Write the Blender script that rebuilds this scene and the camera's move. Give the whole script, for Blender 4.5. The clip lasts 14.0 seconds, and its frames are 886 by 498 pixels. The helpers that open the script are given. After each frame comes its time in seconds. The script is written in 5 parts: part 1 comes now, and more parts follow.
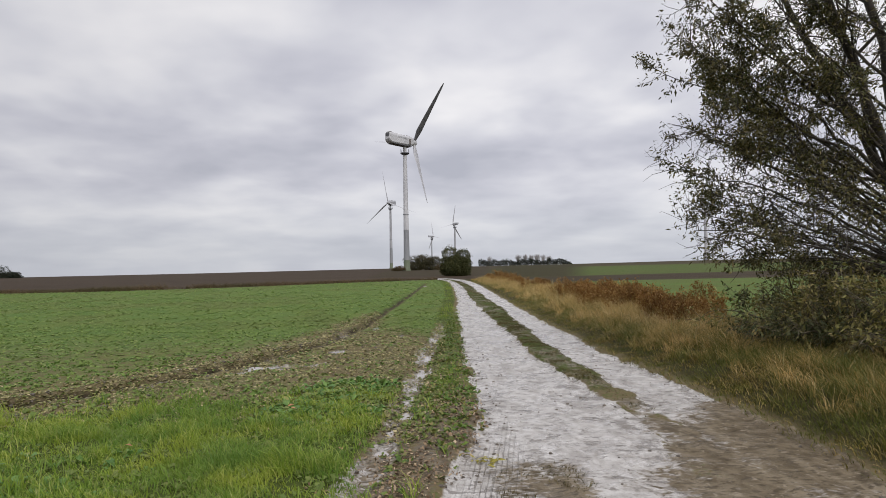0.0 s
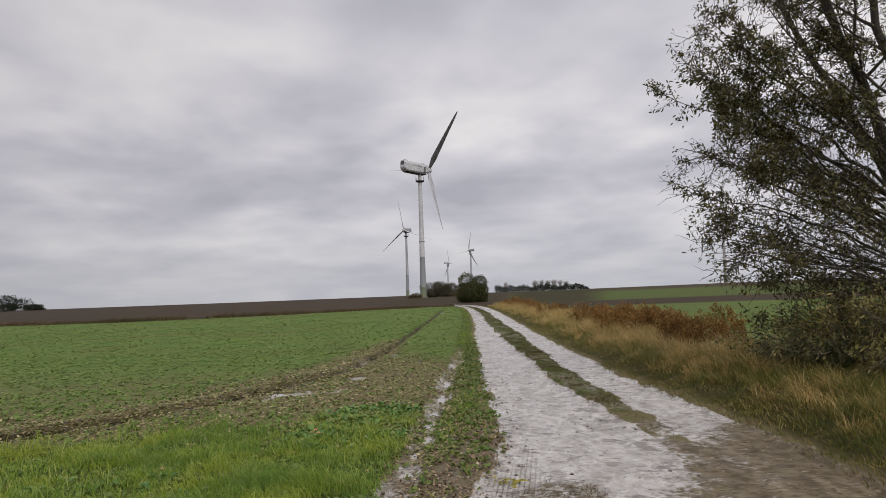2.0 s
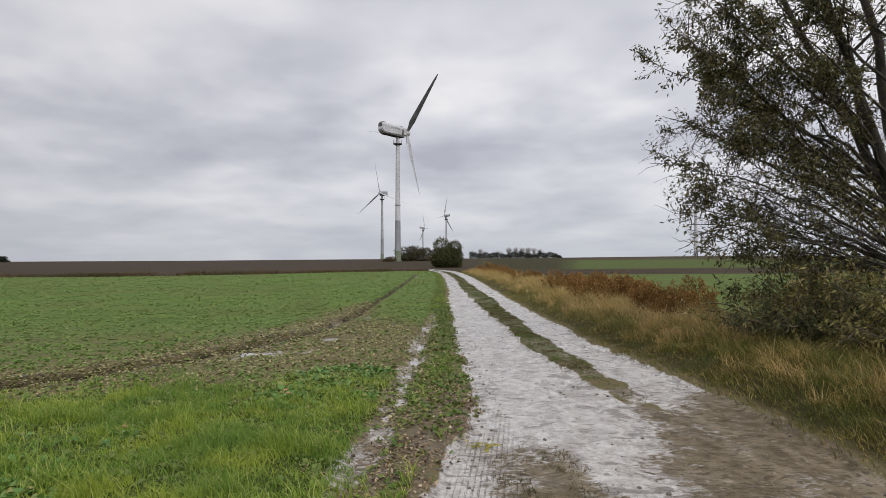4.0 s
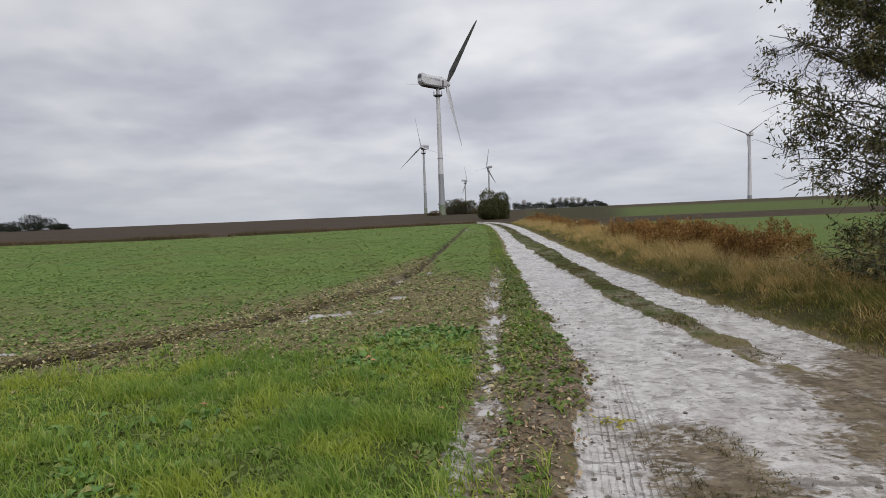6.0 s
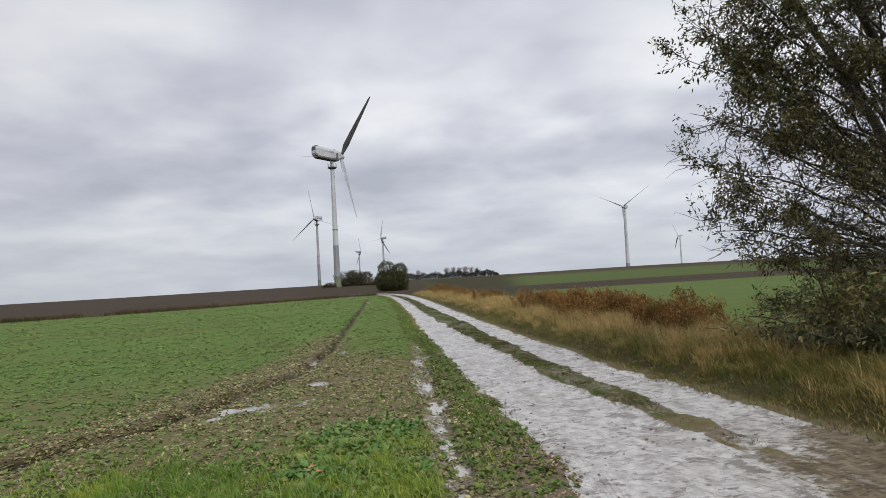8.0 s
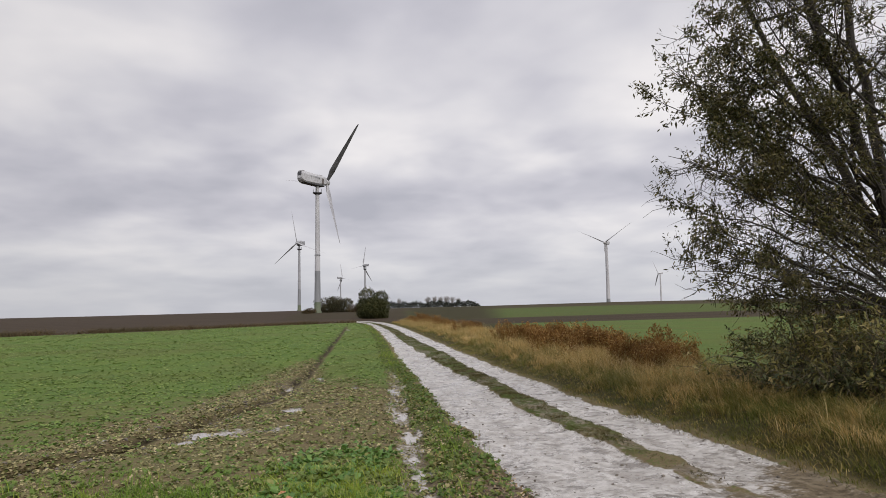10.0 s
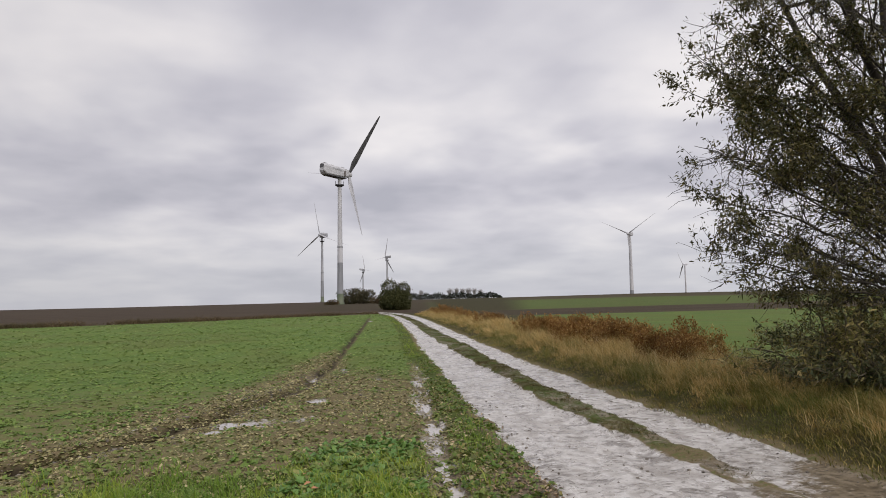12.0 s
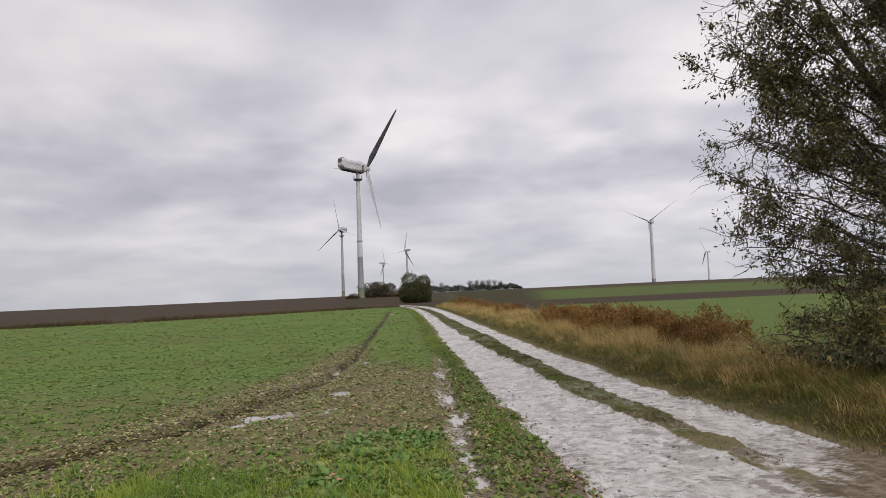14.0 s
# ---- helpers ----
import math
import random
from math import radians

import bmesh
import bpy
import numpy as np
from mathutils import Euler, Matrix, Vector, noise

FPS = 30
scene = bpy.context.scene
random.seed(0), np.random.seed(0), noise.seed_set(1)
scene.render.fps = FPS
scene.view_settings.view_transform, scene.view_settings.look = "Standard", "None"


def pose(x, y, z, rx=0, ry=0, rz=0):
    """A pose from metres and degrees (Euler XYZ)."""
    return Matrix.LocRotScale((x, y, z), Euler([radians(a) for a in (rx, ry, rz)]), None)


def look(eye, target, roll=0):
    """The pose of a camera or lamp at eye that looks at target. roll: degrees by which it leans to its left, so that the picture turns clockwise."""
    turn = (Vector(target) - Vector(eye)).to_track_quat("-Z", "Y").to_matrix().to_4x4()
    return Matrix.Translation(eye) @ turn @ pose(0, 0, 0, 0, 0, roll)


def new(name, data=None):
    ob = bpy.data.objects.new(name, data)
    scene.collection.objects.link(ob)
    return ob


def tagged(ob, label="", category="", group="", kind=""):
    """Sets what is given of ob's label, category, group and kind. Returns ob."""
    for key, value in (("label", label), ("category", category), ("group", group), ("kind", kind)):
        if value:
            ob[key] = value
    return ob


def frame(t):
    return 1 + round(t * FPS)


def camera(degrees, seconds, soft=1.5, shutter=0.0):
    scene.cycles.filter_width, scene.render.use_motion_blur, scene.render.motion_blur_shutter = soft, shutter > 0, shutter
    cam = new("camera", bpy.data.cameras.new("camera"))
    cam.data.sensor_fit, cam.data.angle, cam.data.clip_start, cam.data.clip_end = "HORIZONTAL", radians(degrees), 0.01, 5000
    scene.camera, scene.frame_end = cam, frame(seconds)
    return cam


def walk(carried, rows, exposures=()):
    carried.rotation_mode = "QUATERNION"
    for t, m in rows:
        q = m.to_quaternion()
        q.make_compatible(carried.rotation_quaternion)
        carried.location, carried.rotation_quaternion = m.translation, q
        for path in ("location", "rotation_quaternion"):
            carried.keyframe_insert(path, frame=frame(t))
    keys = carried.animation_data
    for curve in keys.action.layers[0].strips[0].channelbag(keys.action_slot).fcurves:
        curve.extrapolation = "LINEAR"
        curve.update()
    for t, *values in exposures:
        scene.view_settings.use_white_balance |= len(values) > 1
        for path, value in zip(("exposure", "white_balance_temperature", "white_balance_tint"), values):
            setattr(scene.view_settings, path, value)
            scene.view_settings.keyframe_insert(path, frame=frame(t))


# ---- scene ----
cam = camera(71.0, 14.0, soft=0.7)
PATH = [
    (0, (0.264, 0.329, 1.745), (0.378, 2.325, 1.789), -1.10),
    (0.2, (0.271, 0.326, 1.743), (0.314, 2.325, 1.752), -0.61),
    (0.3, (0.274, 0.324, 1.742), (0.346, 2.323, 1.729), -0.64),
    (0.5, (0.281, 0.321, 1.740), (0.456, 2.313, 1.773), -0.60),
    (0.6, (0.275, 0.310, 1.742), (0.519, 2.294, 1.830), -0.61),
    (0.7, (0.268, 0.300, 1.745), (0.491, 2.283, 1.874), 0.03),
    (0.8, (0.262, 0.289, 1.747), (0.433, 2.275, 1.916), 0.24),
    (1, (0.249, 0.268, 1.752), (0.426, 2.244, 2.007), -0.40),
    (1.2, (0.241, 0.263, 1.744), (0.324, 2.241, 2.033), 0.04),
    (1.3, (0.236, 0.261, 1.740), (0.287, 2.239, 2.028), 0.15),
    (1.4, (0.232, 0.258, 1.736), (0.233, 2.236, 2.037), 0.14),
    (1.5, (0.228, 0.256, 1.732), (0.229, 2.231, 2.046), -0.20),
    (1.6, (0.225, 0.229, 1.732), (0.312, 2.201, 2.054), -1.31),
    (1.7, (0.223, 0.202, 1.733), (0.403, 2.177, 1.993), -2.41),
    (1.8, (0.220, 0.175, 1.733), (0.328, 2.162, 1.931), -2.45),
    (1.9, (0.218, 0.148, 1.734), (0.279, 2.141, 1.893), -1.56),
    (2, (0.215, 0.121, 1.734), (0.280, 2.116, 1.865), -1.90),
    (2.2, (0.225, 0.137, 1.736), (0.336, 2.130, 1.851), -1.30),
    (2.3, (0.231, 0.144, 1.736), (0.322, 2.138, 1.865), -1.50),
    (2.5, (0.241, 0.160, 1.738), (0.380, 2.153, 1.836), -0.80),
    (2.7, (0.231, 0.193, 1.734), (0.417, 2.184, 1.793), -0.81),
    (4.8, (0.124, 0.545, 1.687), (0.218, 2.543, 1.674), -0.60),
    (5, (0.083, 0.662, 1.684), (0.164, 2.660, 1.647), -3.20),
    (5.1, (0.049, 0.715, 1.682), (0.110, 2.714, 1.631), -4.27),
    (5.2, (0.015, 0.768, 1.680), (0.037, 2.768, 1.627), -4.12),
    (5.3, (-0.020, 0.822, 1.678), (-0.043, 2.821, 1.649), -4.01),
    (5.4, (-0.054, 0.875, 1.676), (-0.134, 2.873, 1.675), -2.87),
    (5.5, (-0.088, 0.928, 1.674), (-0.237, 2.922, 1.653), -1.90),
    (5.6, (-0.133, 0.981, 1.672), (-0.312, 2.972, 1.614), -1.13),
    (5.7, (-0.177, 1.034, 1.669), (-0.364, 3.024, 1.596), -0.81),
    (5.8, (-0.222, 1.086, 1.667), (-0.343, 3.081, 1.585), -0.69),
    (5.9, (-0.266, 1.139, 1.664), (-0.313, 3.136, 1.565), -2.23),
    (6, (-0.311, 1.192, 1.662), (-0.310, 3.188, 1.531), -2.20),
    (6.1, (-0.351, 1.251, 1.666), (-0.328, 3.244, 1.498), -3.15),
    (6.2, (-0.391, 1.310, 1.669), (-0.370, 3.302, 1.490), -5.29),
    (6.3, (-0.431, 1.370, 1.673), (-0.417, 3.361, 1.493), -6.03),
    (6.4, (-0.471, 1.429, 1.676), (-0.459, 3.421, 1.497), -6.08),
    (6.5, (-0.511, 1.488, 1.680), (-0.454, 3.482, 1.543), -6.30),
    (6.6, (-0.555, 1.534, 1.679), (-0.486, 3.530, 1.575), -6.71),
    (6.7, (-0.599, 1.581, 1.678), (-0.527, 3.578, 1.599), -6.82),
    (6.8, (-0.644, 1.627, 1.676), (-0.608, 3.626, 1.614), -6.99),
    (6.9, (-0.688, 1.674, 1.675), (-0.732, 3.672, 1.622), -6.40),
    (7, (-0.732, 1.720, 1.674), (-0.867, 3.714, 1.606), -3.90),
    (7.1, (-0.750, 1.750, 1.680), (-0.937, 3.739, 1.586), -2.92),
    (7.2, (-0.769, 1.781, 1.687), (-0.946, 3.769, 1.560), -1.94),
    (7.3, (-0.787, 1.811, 1.693), (-0.942, 3.800, 1.554), -1.91),
    (7.4, (-0.806, 1.842, 1.700), (-0.870, 3.835, 1.549), -1.65),
    (7.5, (-0.824, 1.872, 1.706), (-0.799, 3.867, 1.569), -2.10),
    (7.6, (-0.834, 1.887, 1.721), (-0.723, 3.880, 1.606), -3.39),
    (7.7, (-0.844, 1.902, 1.735), (-0.626, 3.888, 1.654), -3.47),
    (7.8, (-0.853, 1.916, 1.750), (-0.557, 3.894, 1.714), -3.49),
    (7.9, (-0.863, 1.931, 1.764), (-0.529, 3.903, 1.786), -2.21),
    (8, (-0.873, 1.946, 1.779), (-0.524, 3.914, 1.859), -3.10),
    (8.2, (-0.867, 1.941, 1.779), (-0.519, 3.906, 1.915), -3.43),
    (8.3, (-0.864, 1.939, 1.778), (-0.524, 3.904, 1.925), -2.86),
    (8.5, (-0.858, 1.934, 1.778), (-0.512, 3.895, 1.960), -1.80),
    (8.7, (-0.849, 1.902, 1.773), (-0.463, 3.856, 1.952), -2.20),
    (10.8, (-0.878, 1.802, 1.789), (-0.475, 3.753, 1.961), -0.70),
    (11, (-0.881, 1.792, 1.790), (-0.477, 3.743, 1.962), -0.60),
    (11.2, (-0.882, 1.797, 1.791), (-0.474, 3.748, 1.959), -0.60),
    (11.3, (-0.883, 1.800, 1.792), (-0.473, 3.750, 1.966), -0.60),
    (11.5, (-0.884, 1.805, 1.793), (-0.479, 3.756, 1.968), -0.60),
    (11.7, (-0.880, 1.817, 1.794), (-0.489, 3.771, 1.963), -0.70),
    (11.8, (-0.879, 1.824, 1.794), (-0.491, 3.779, 1.960), -0.85),
    (12, (-0.875, 1.836, 1.795), (-0.538, 3.802, 1.942), -1.10),
    (12.2, (-0.872, 1.822, 1.790), (-0.568, 3.793, 1.935), -1.30),
    (12.3, (-0.871, 1.814, 1.787), (-0.562, 3.784, 1.941), -1.50),
    (12.5, (-0.868, 1.800, 1.782), (-0.569, 3.774, 1.899), -1.70),
    (12.7, (-0.869, 1.811, 1.779), (-0.596, 3.790, 1.872), -1.92),
    (12.8, (-0.870, 1.817, 1.777), (-0.604, 3.797, 1.870), -2.08),
    (13, (-0.871, 1.828, 1.774), (-0.598, 3.807, 1.876), -3.10),
    (13.2, (-0.863, 1.867, 1.773), (-0.592, 3.847, 1.850), -3.44),
    (13.3, (-0.860, 1.887, 1.772), (-0.556, 3.863, 1.833), -2.09),
    (13.5, (-0.852, 1.926, 1.771), (-0.517, 3.897, 1.814), -1.20),
    (13.7, (-0.860, 1.908, 1.772), (-0.533, 3.881, 1.816), -1.10),
    (13.8, (-0.865, 1.899, 1.772), (-0.553, 3.874, 1.828), -0.97),
    (14, (-0.873, 1.881, 1.773), (-0.598, 3.858, 1.897), -2.20),
]
EXPOSURES = [  # seconds, stops, kelvin, tint
    (0.0, 0.0, 6600, 11), (1.0, -0.08, 6600, 11), (1.5, -0.1, 6680, 11), (2.0, -0.2, 6750, 12.5), (2.5, -0.12, 6720, 12), (5.0, -0.04, 6520, 10), (6.0, -0.08, 6500, 10),
    (6.5, 0.02, 6480, 10), (7.0, -0.1, 6420, 8), (8.0, -0.02, 6420, 9), (8.7, -0.03, 6550, 10), (11.0, -0.06, 6780, 13), (12.5, -0.06, 6750, 13), (14.0, -0.04, 6750, 13)]
walk(cam, [(t, look(eye, target, roll)) for t, eye, target, roll in PATH], EXPOSURES)

# ---------------------------------------------------------------- light
world = bpy.data.worlds.new("overcast")
scene.world = world
world.use_nodes = True


class Net:
    """A short way to wire nodes."""

    def __init__(self, tree):
        self.tree = tree
        tree.nodes.clear()

    def node(self, kind, ins=None, **props):
        n = self.tree.nodes.new(kind)
        for k, v in props.items():
            setattr(n, k, v)
        for k, v in (ins or {}).items():
            if isinstance(v, bpy.types.NodeSocket):
                self.tree.links.new(v, n.inputs[k])
            else:
                n.inputs[k].default_value = v
        return n

    def math(self, op, a, b=0.0, c=0.0, clamp=False):
        n = self.node("ShaderNodeMath", {0: a, 1: b, 2: c}, operation=op, use_clamp=clamp)
        return n.outputs[0]

    def noise(self, vector, scale, detail=3.0, rough=0.55, distort=0.0, seed=0.0):
        n = self.node("ShaderNodeTexNoise", {"Scale": scale, "Detail": detail, "Roughness": rough, "Distortion": distort, "W": seed}, noise_dimensions="4D")
        self.tree.links.new(vector, n.inputs["Vector"])
        return n.outputs["Fac"]

    def mix(self, fac, a, b):
        n = self.node("ShaderNodeMix", {0: fac, 6: a, 7: b}, data_type="RGBA", clamp_factor=True)
        return n.outputs[2]

    def step(self, v, lo, hi, a=0.0, b=1.0):
        return self.node("ShaderNodeMapRange", {0: v, 1: lo, 2: hi, 3: a, 4: b}, interpolation_type="SMOOTHSTEP").outputs[0]

    def ramp(self, v, *stops):
        n = self.node("ShaderNodeValToRGB", {0: v})
        el = n.color_ramp.elements
        while len(el) < len(stops):
            el.new(0.5)
        for e, (p, c) in zip(el, stops):
            e.position, e.color = p, (*c, 1)
        return n.outputs[0]


def col(r, g, b):
    return (r, g, b, 1)


w = Net(world.node_tree)
tc = w.node("ShaderNodeTexCoord").outputs["Generated"]
sep = w.node("ShaderNodeSeparateXYZ", {0: tc})
up = w.math("MAXIMUM", sep.outputs[2], 0.0)
low = w.math("ADD", up, 0.2)
flat = w.node("ShaderNodeCombineXYZ", {0: w.math("DIVIDE", sep.outputs[0], low), 1: w.math("DIVIDE", sep.outputs[1], low), 2: 0.0}).outputs[0]
big = w.noise(flat, 0.95, 2.0, 0.45, 0.35, 3.1)
lump = w.noise(flat, 2.3, 3.0, 0.45, 0.25, 7.7)
wisp = w.noise(flat, 6.0, 3.0, 0.5, 0.2, 1.3)
cloud = w.math("ADD", w.math("MULTIPLY", big, 0.5), w.math("ADD", w.math("MULTIPLY", lump, 0.42), w.math("MULTIPLY", wisp, 0.08)))
# a darker bank low in the sky and a brighter one above it
lift = w.math("ADD", up, w.math("MULTIPLY", w.math("SUBTRACT", lump, 0.5), 0.16))
bank = w.math("MULTIPLY", w.step(lift, 0.06, 0.15), w.step(lift, 0.26, 0.19))
glow = w.math("SUBTRACT", w.math("MULTIPLY", w.step(lift, 0.2, 0.28), w.step(lift, 0.42, 0.33)), w.math("MULTIPLY", w.step(up, 0.34, 0.46), 0.45))
cloud = w.math("ADD", cloud, w.math("SUBTRACT", w.math("MULTIPLY", glow, 0.04), w.math("MULTIPLY", bank, 0.03)))
deck = w.ramp(cloud, (0.36, (0.44, 0.455, 0.525)), (0.45, (0.57, 0.58, 0.65)), (0.52, (0.68, 0.69, 0.745)), (0.62, (0.85, 0.85, 0.875)))
haze = w.step(up, 0.0, 0.14, 1.0, 0.0)
deck = w.mix(w.math("MULTIPLY", haze, 0.7), deck, col(0.53, 0.565, 0.63))
# the deck brightens towards the zenith as an overcast sky does
gain = w.math("MULTIPLY", w.step(up, 0.42, 1.0, 1.0, 3.0), w.step(sep.outputs[0], -0.65, 0.15, 0.87, 1.0))
deck = w.node("ShaderNodeVectorMath", {0: deck, "Scale": gain}, operation="SCALE").outputs[0]
sky = w.node("ShaderNodeTexSky", sky_type="NISHITA", sun_disc=False, sun_elevation=radians(35), sun_rotation=radians(200))
clear = w.node("ShaderNodeVectorMath", {0: sky.outputs[0], "Scale": 0.004}, operation="SCALE").outputs[0]
both = w.node("ShaderNodeVectorMath", {0: deck, 1: clear}, operation="ADD").outputs[0]
bg = w.node("ShaderNodeBackground", {0: both, 1: 1.0})
w.node("ShaderNodeOutputWorld", {0: bg.outputs[0]})

sun = new("sun", bpy.data.lights.new("sun", "SUN"))
sun.data.energy, sun.data.angle, sun.data.color = 1.7, radians(40), (1.0, 0.97, 0.93)
sun.matrix_world = look((20, -50, 40), (0, 0, 0))

# ---------------------------------------------------------------- ground plan
rng = np.random.default_rng(7)
TABLES = rng.random((8, 256, 256))


def lumps(x, y, size, seed=0):
    """Smooth random field, 0 to 1, with lumps of that size in metres."""
    x, y = np.asarray(x, float) / size + 31.7 * seed, np.asarray(y, float) / size + 17.3 * seed
    i, j = np.floor(x).astype(int), np.floor(y).astype(int)
    u, v = x - i, y - j
    u, v = u * u * (3 - 2 * u), v * v * (3 - 2 * v)
    t = TABLES[seed % 8]
    a, b, c, d = (t[p & 255, q & 255] for p, q in ((i, j), (i + 1, j), (i, j + 1), (i + 1, j + 1)))
    return (a * (1 - u) + b * u) * (1 - v) + (c * (1 - u) + d * u) * v


def ease(v, lo, hi):
    s = np.clip((np.asarray(v, float) - lo) / (hi - lo), 0, 1)
    return s * s * (3 - 2 * s)


EYE_Z = 1.75


def land(x, y):
    """Height of the land without its small relief."""
    x, y = np.asarray(x, float), np.asarray(y, float)
    near = np.interp(y, [0, 5, 12, 19, 35, 60], [0.1, 0.06, -0.05, -0.13, -0.15, -0.1])
    far, turn = np.hypot(x, y), np.degrees(np.arctan2(x, y))
    rise = np.tan(np.radians(np.interp(turn, [-60, -35, -18, 0, 15, 27, 33, 60], [-0.5, -0.5, -0.52, -0.44, -0.34, -0.2, -0.18, -0.2])))
    crest = EYE_Z + 300 * rise
    away = np.where(far < 300, -0.1 + (crest + 0.1) * (far - 60) / 240, crest + (far - 300) * (rise - 0.0012))
    away = np.where(y > 0, away, -0.1)
    s = ease(far, 40, 80)
    return near * (1 - s) + away * s


# edges of the two wheel tracks of the farm road, over y
ROAD_Y = [1, 3, 5, 7, 9, 12.6, 17.5, 25, 33, 48, 58, 66, 72, 78, 90]
A_X = [-0.4, 0.05, 0.42, 1.0, 1.16, 1.32, 1.7, 2.15, 2.85, 3.72, 4.1, 4.0, 3.0, 0.8, -8]
B_X = [1.4, 2.0, 2.5, 2.72, 2.7, 2.68, 2.92, 3.18, 3.55, 4.46, 4.7, 4.6, 3.65, 1.4, -7.4]
C_X = [1.9, 2.45, 2.88, 3.15, 3.18, 3.2, 3.5, 4.0, 4.38, 5.1, 5.3, 5.15, 4.25, 2.05, -6.7]
D_X = [3.0, 3.5, 3.85, 4.0, 4.05, 4.1, 4.35, 4.75, 5.2, 5.95, 6.2, 6.1, 5.2, 3.0, -5.7]
WET_Y = [3.0, 5.95, 7.4, 10.4, 12.7, 16.4, 20, 27]
WET_X = [-0.3, -0.04, 0.11, 0.39, 0.58, 0.99, 1.35, 2.0]
RUT_Y = [5.2, 6.6, 8.14, 9.7, 10.6, 12.75, 14.6, 19.6, 35.7, 53, 66]
RUT_X = [-9.5, -7.2, -5.3, -4.25, -3.43, -2.56, -1.75, -1.02, 0.26, 1.66, 2.6]


def road_parts(x, y):
    """How far a place belongs to the two wheel tracks, the strip between and the road as a whole."""
    wob = 0.16 * (lumps(x, y, 0.5, 1) - 0.5) + 0.1 * (lumps(x, y, 0.17, 2) - 0.5)
    a, b, c, d = (np.interp(y, ROAD_Y, e) for e in (A_X, B_X, C_X, D_X))
    s = 0.06 + 0.002 * np.abs(y)
    left = ease(x + wob, a - s, a + s) * ease(-(x + wob), -b - s, -b + s)
    right = ease(x + wob, c - s, c + s) * ease(-(x - wob), -d - s, -d + s)
    whole = ease(x + wob, a - s, a + s) * ease(-(x - wob), -d - s, -d + s)
    return left, right, whole


def edge_a(y):
    return np.interp(y, ROAD_Y, A_X)


def edge_d(y):
    return np.interp(y, ROAD_Y, D_X)


def rut_gap(x, y):
    """Distance across from the tyre rut in the field."""
    return (x - np.interp(y, RUT_Y, RUT_X)) * np.interp(y, [6, 9, 13, 18], [0.6, 0.62, 0.85, 0.98])


PUDDLES = [  # x, y, half-sizes
    (0.91, 15.9, 0.2, 0.62), (0.77, 14.3, 0.1, 0.5), (0.64, 12.6, 0.17, 0.55), (0.46, 10.65, 0.17, 0.5), (0.34, 9.3, 0.1, 0.4), (0.25, 8.45, 0.13, 0.5),
    (0.18, 7.65, 0.12, 0.34), (0.06, 6.9, 0.08, 0.25), (0.01, 6.18, 0.11, 0.13), (-1.21, 13.5, 0.24, 0.36), (-1.97, 11.6, 0.5, 0.28), (-2.6, 11.2, 0.3, 0.14),
    (-0.66, 18.6, 0.13, 0.7), (-1.47, 17.1, 0.18, 0.5), (0.06, 16.6, 0.1, 0.35), (-7.03, 9.39, 0.5, 0.15), (-5.9, 9.26, 0.42, 0.11), (-5.11, 7.17, 0.26, 0.1), (1.62, 50.0, 0.16, 1.1)]


def hollows(x, y):
    out = np.zeros_like(np.asarray(x, float))
    for px, py, rx, ry in PUDDLES:
        q = ((x - px) / rx) ** 2 + ((y - py) / ry) ** 2
        out = np.maximum(out, np.exp(-0.9 * q * q))
    return out


def bare(x, y):
    """How bare of crop the field is: along the rut, round the puddles and on the wet line."""
    g = rut_gap(x, y)
    n = lumps(x, y, 0.9, 3)
    along = 0.75 * np.exp(-(((g + 0.35) / (0.5 + 0.4 * n)) ** 2)) * ease(y, 30, 17)
    along = np.maximum(along, 0.8 * np.exp(-((g / (0.06 + 0.1 * n)) ** 2)) * ease(y, 66, 50))
    fan = np.exp(-(((x + 0.3) / 1.5) ** 2) - ((y - 13.3) / 4.2) ** 2) * (0.35 + 0.75 * n)
    wet = np.exp(-(((x - np.interp(y, WET_Y, WET_X)) / (0.13 + 0.12 * n)) ** 2)) * ease(y, 24, 17) * ease(y, 4.7, 5.6)
    edge = np.exp(-(((x - np.interp(y, ROAD_Y, A_X) + 0.3) / 0.3) ** 2)) * ease(y, 9.5, 7.5) * ease(y, 4.2, 5.0)
    side = np.exp(-(((x + 6.5) / 3.0) ** 2) - ((y - 8.6) / 1.4) ** 2) * 0.9
    return np.clip(np.maximum.reduce([along, fan, wet, edge * 0.9, side]), 0, 1)


def field_edge(x):
    return np.interp(np.asarray(x, float), [-60, -40, -25, -14, -5, 2, 6], [54, 53.5, 53, 57, 64, 67.5, 69])


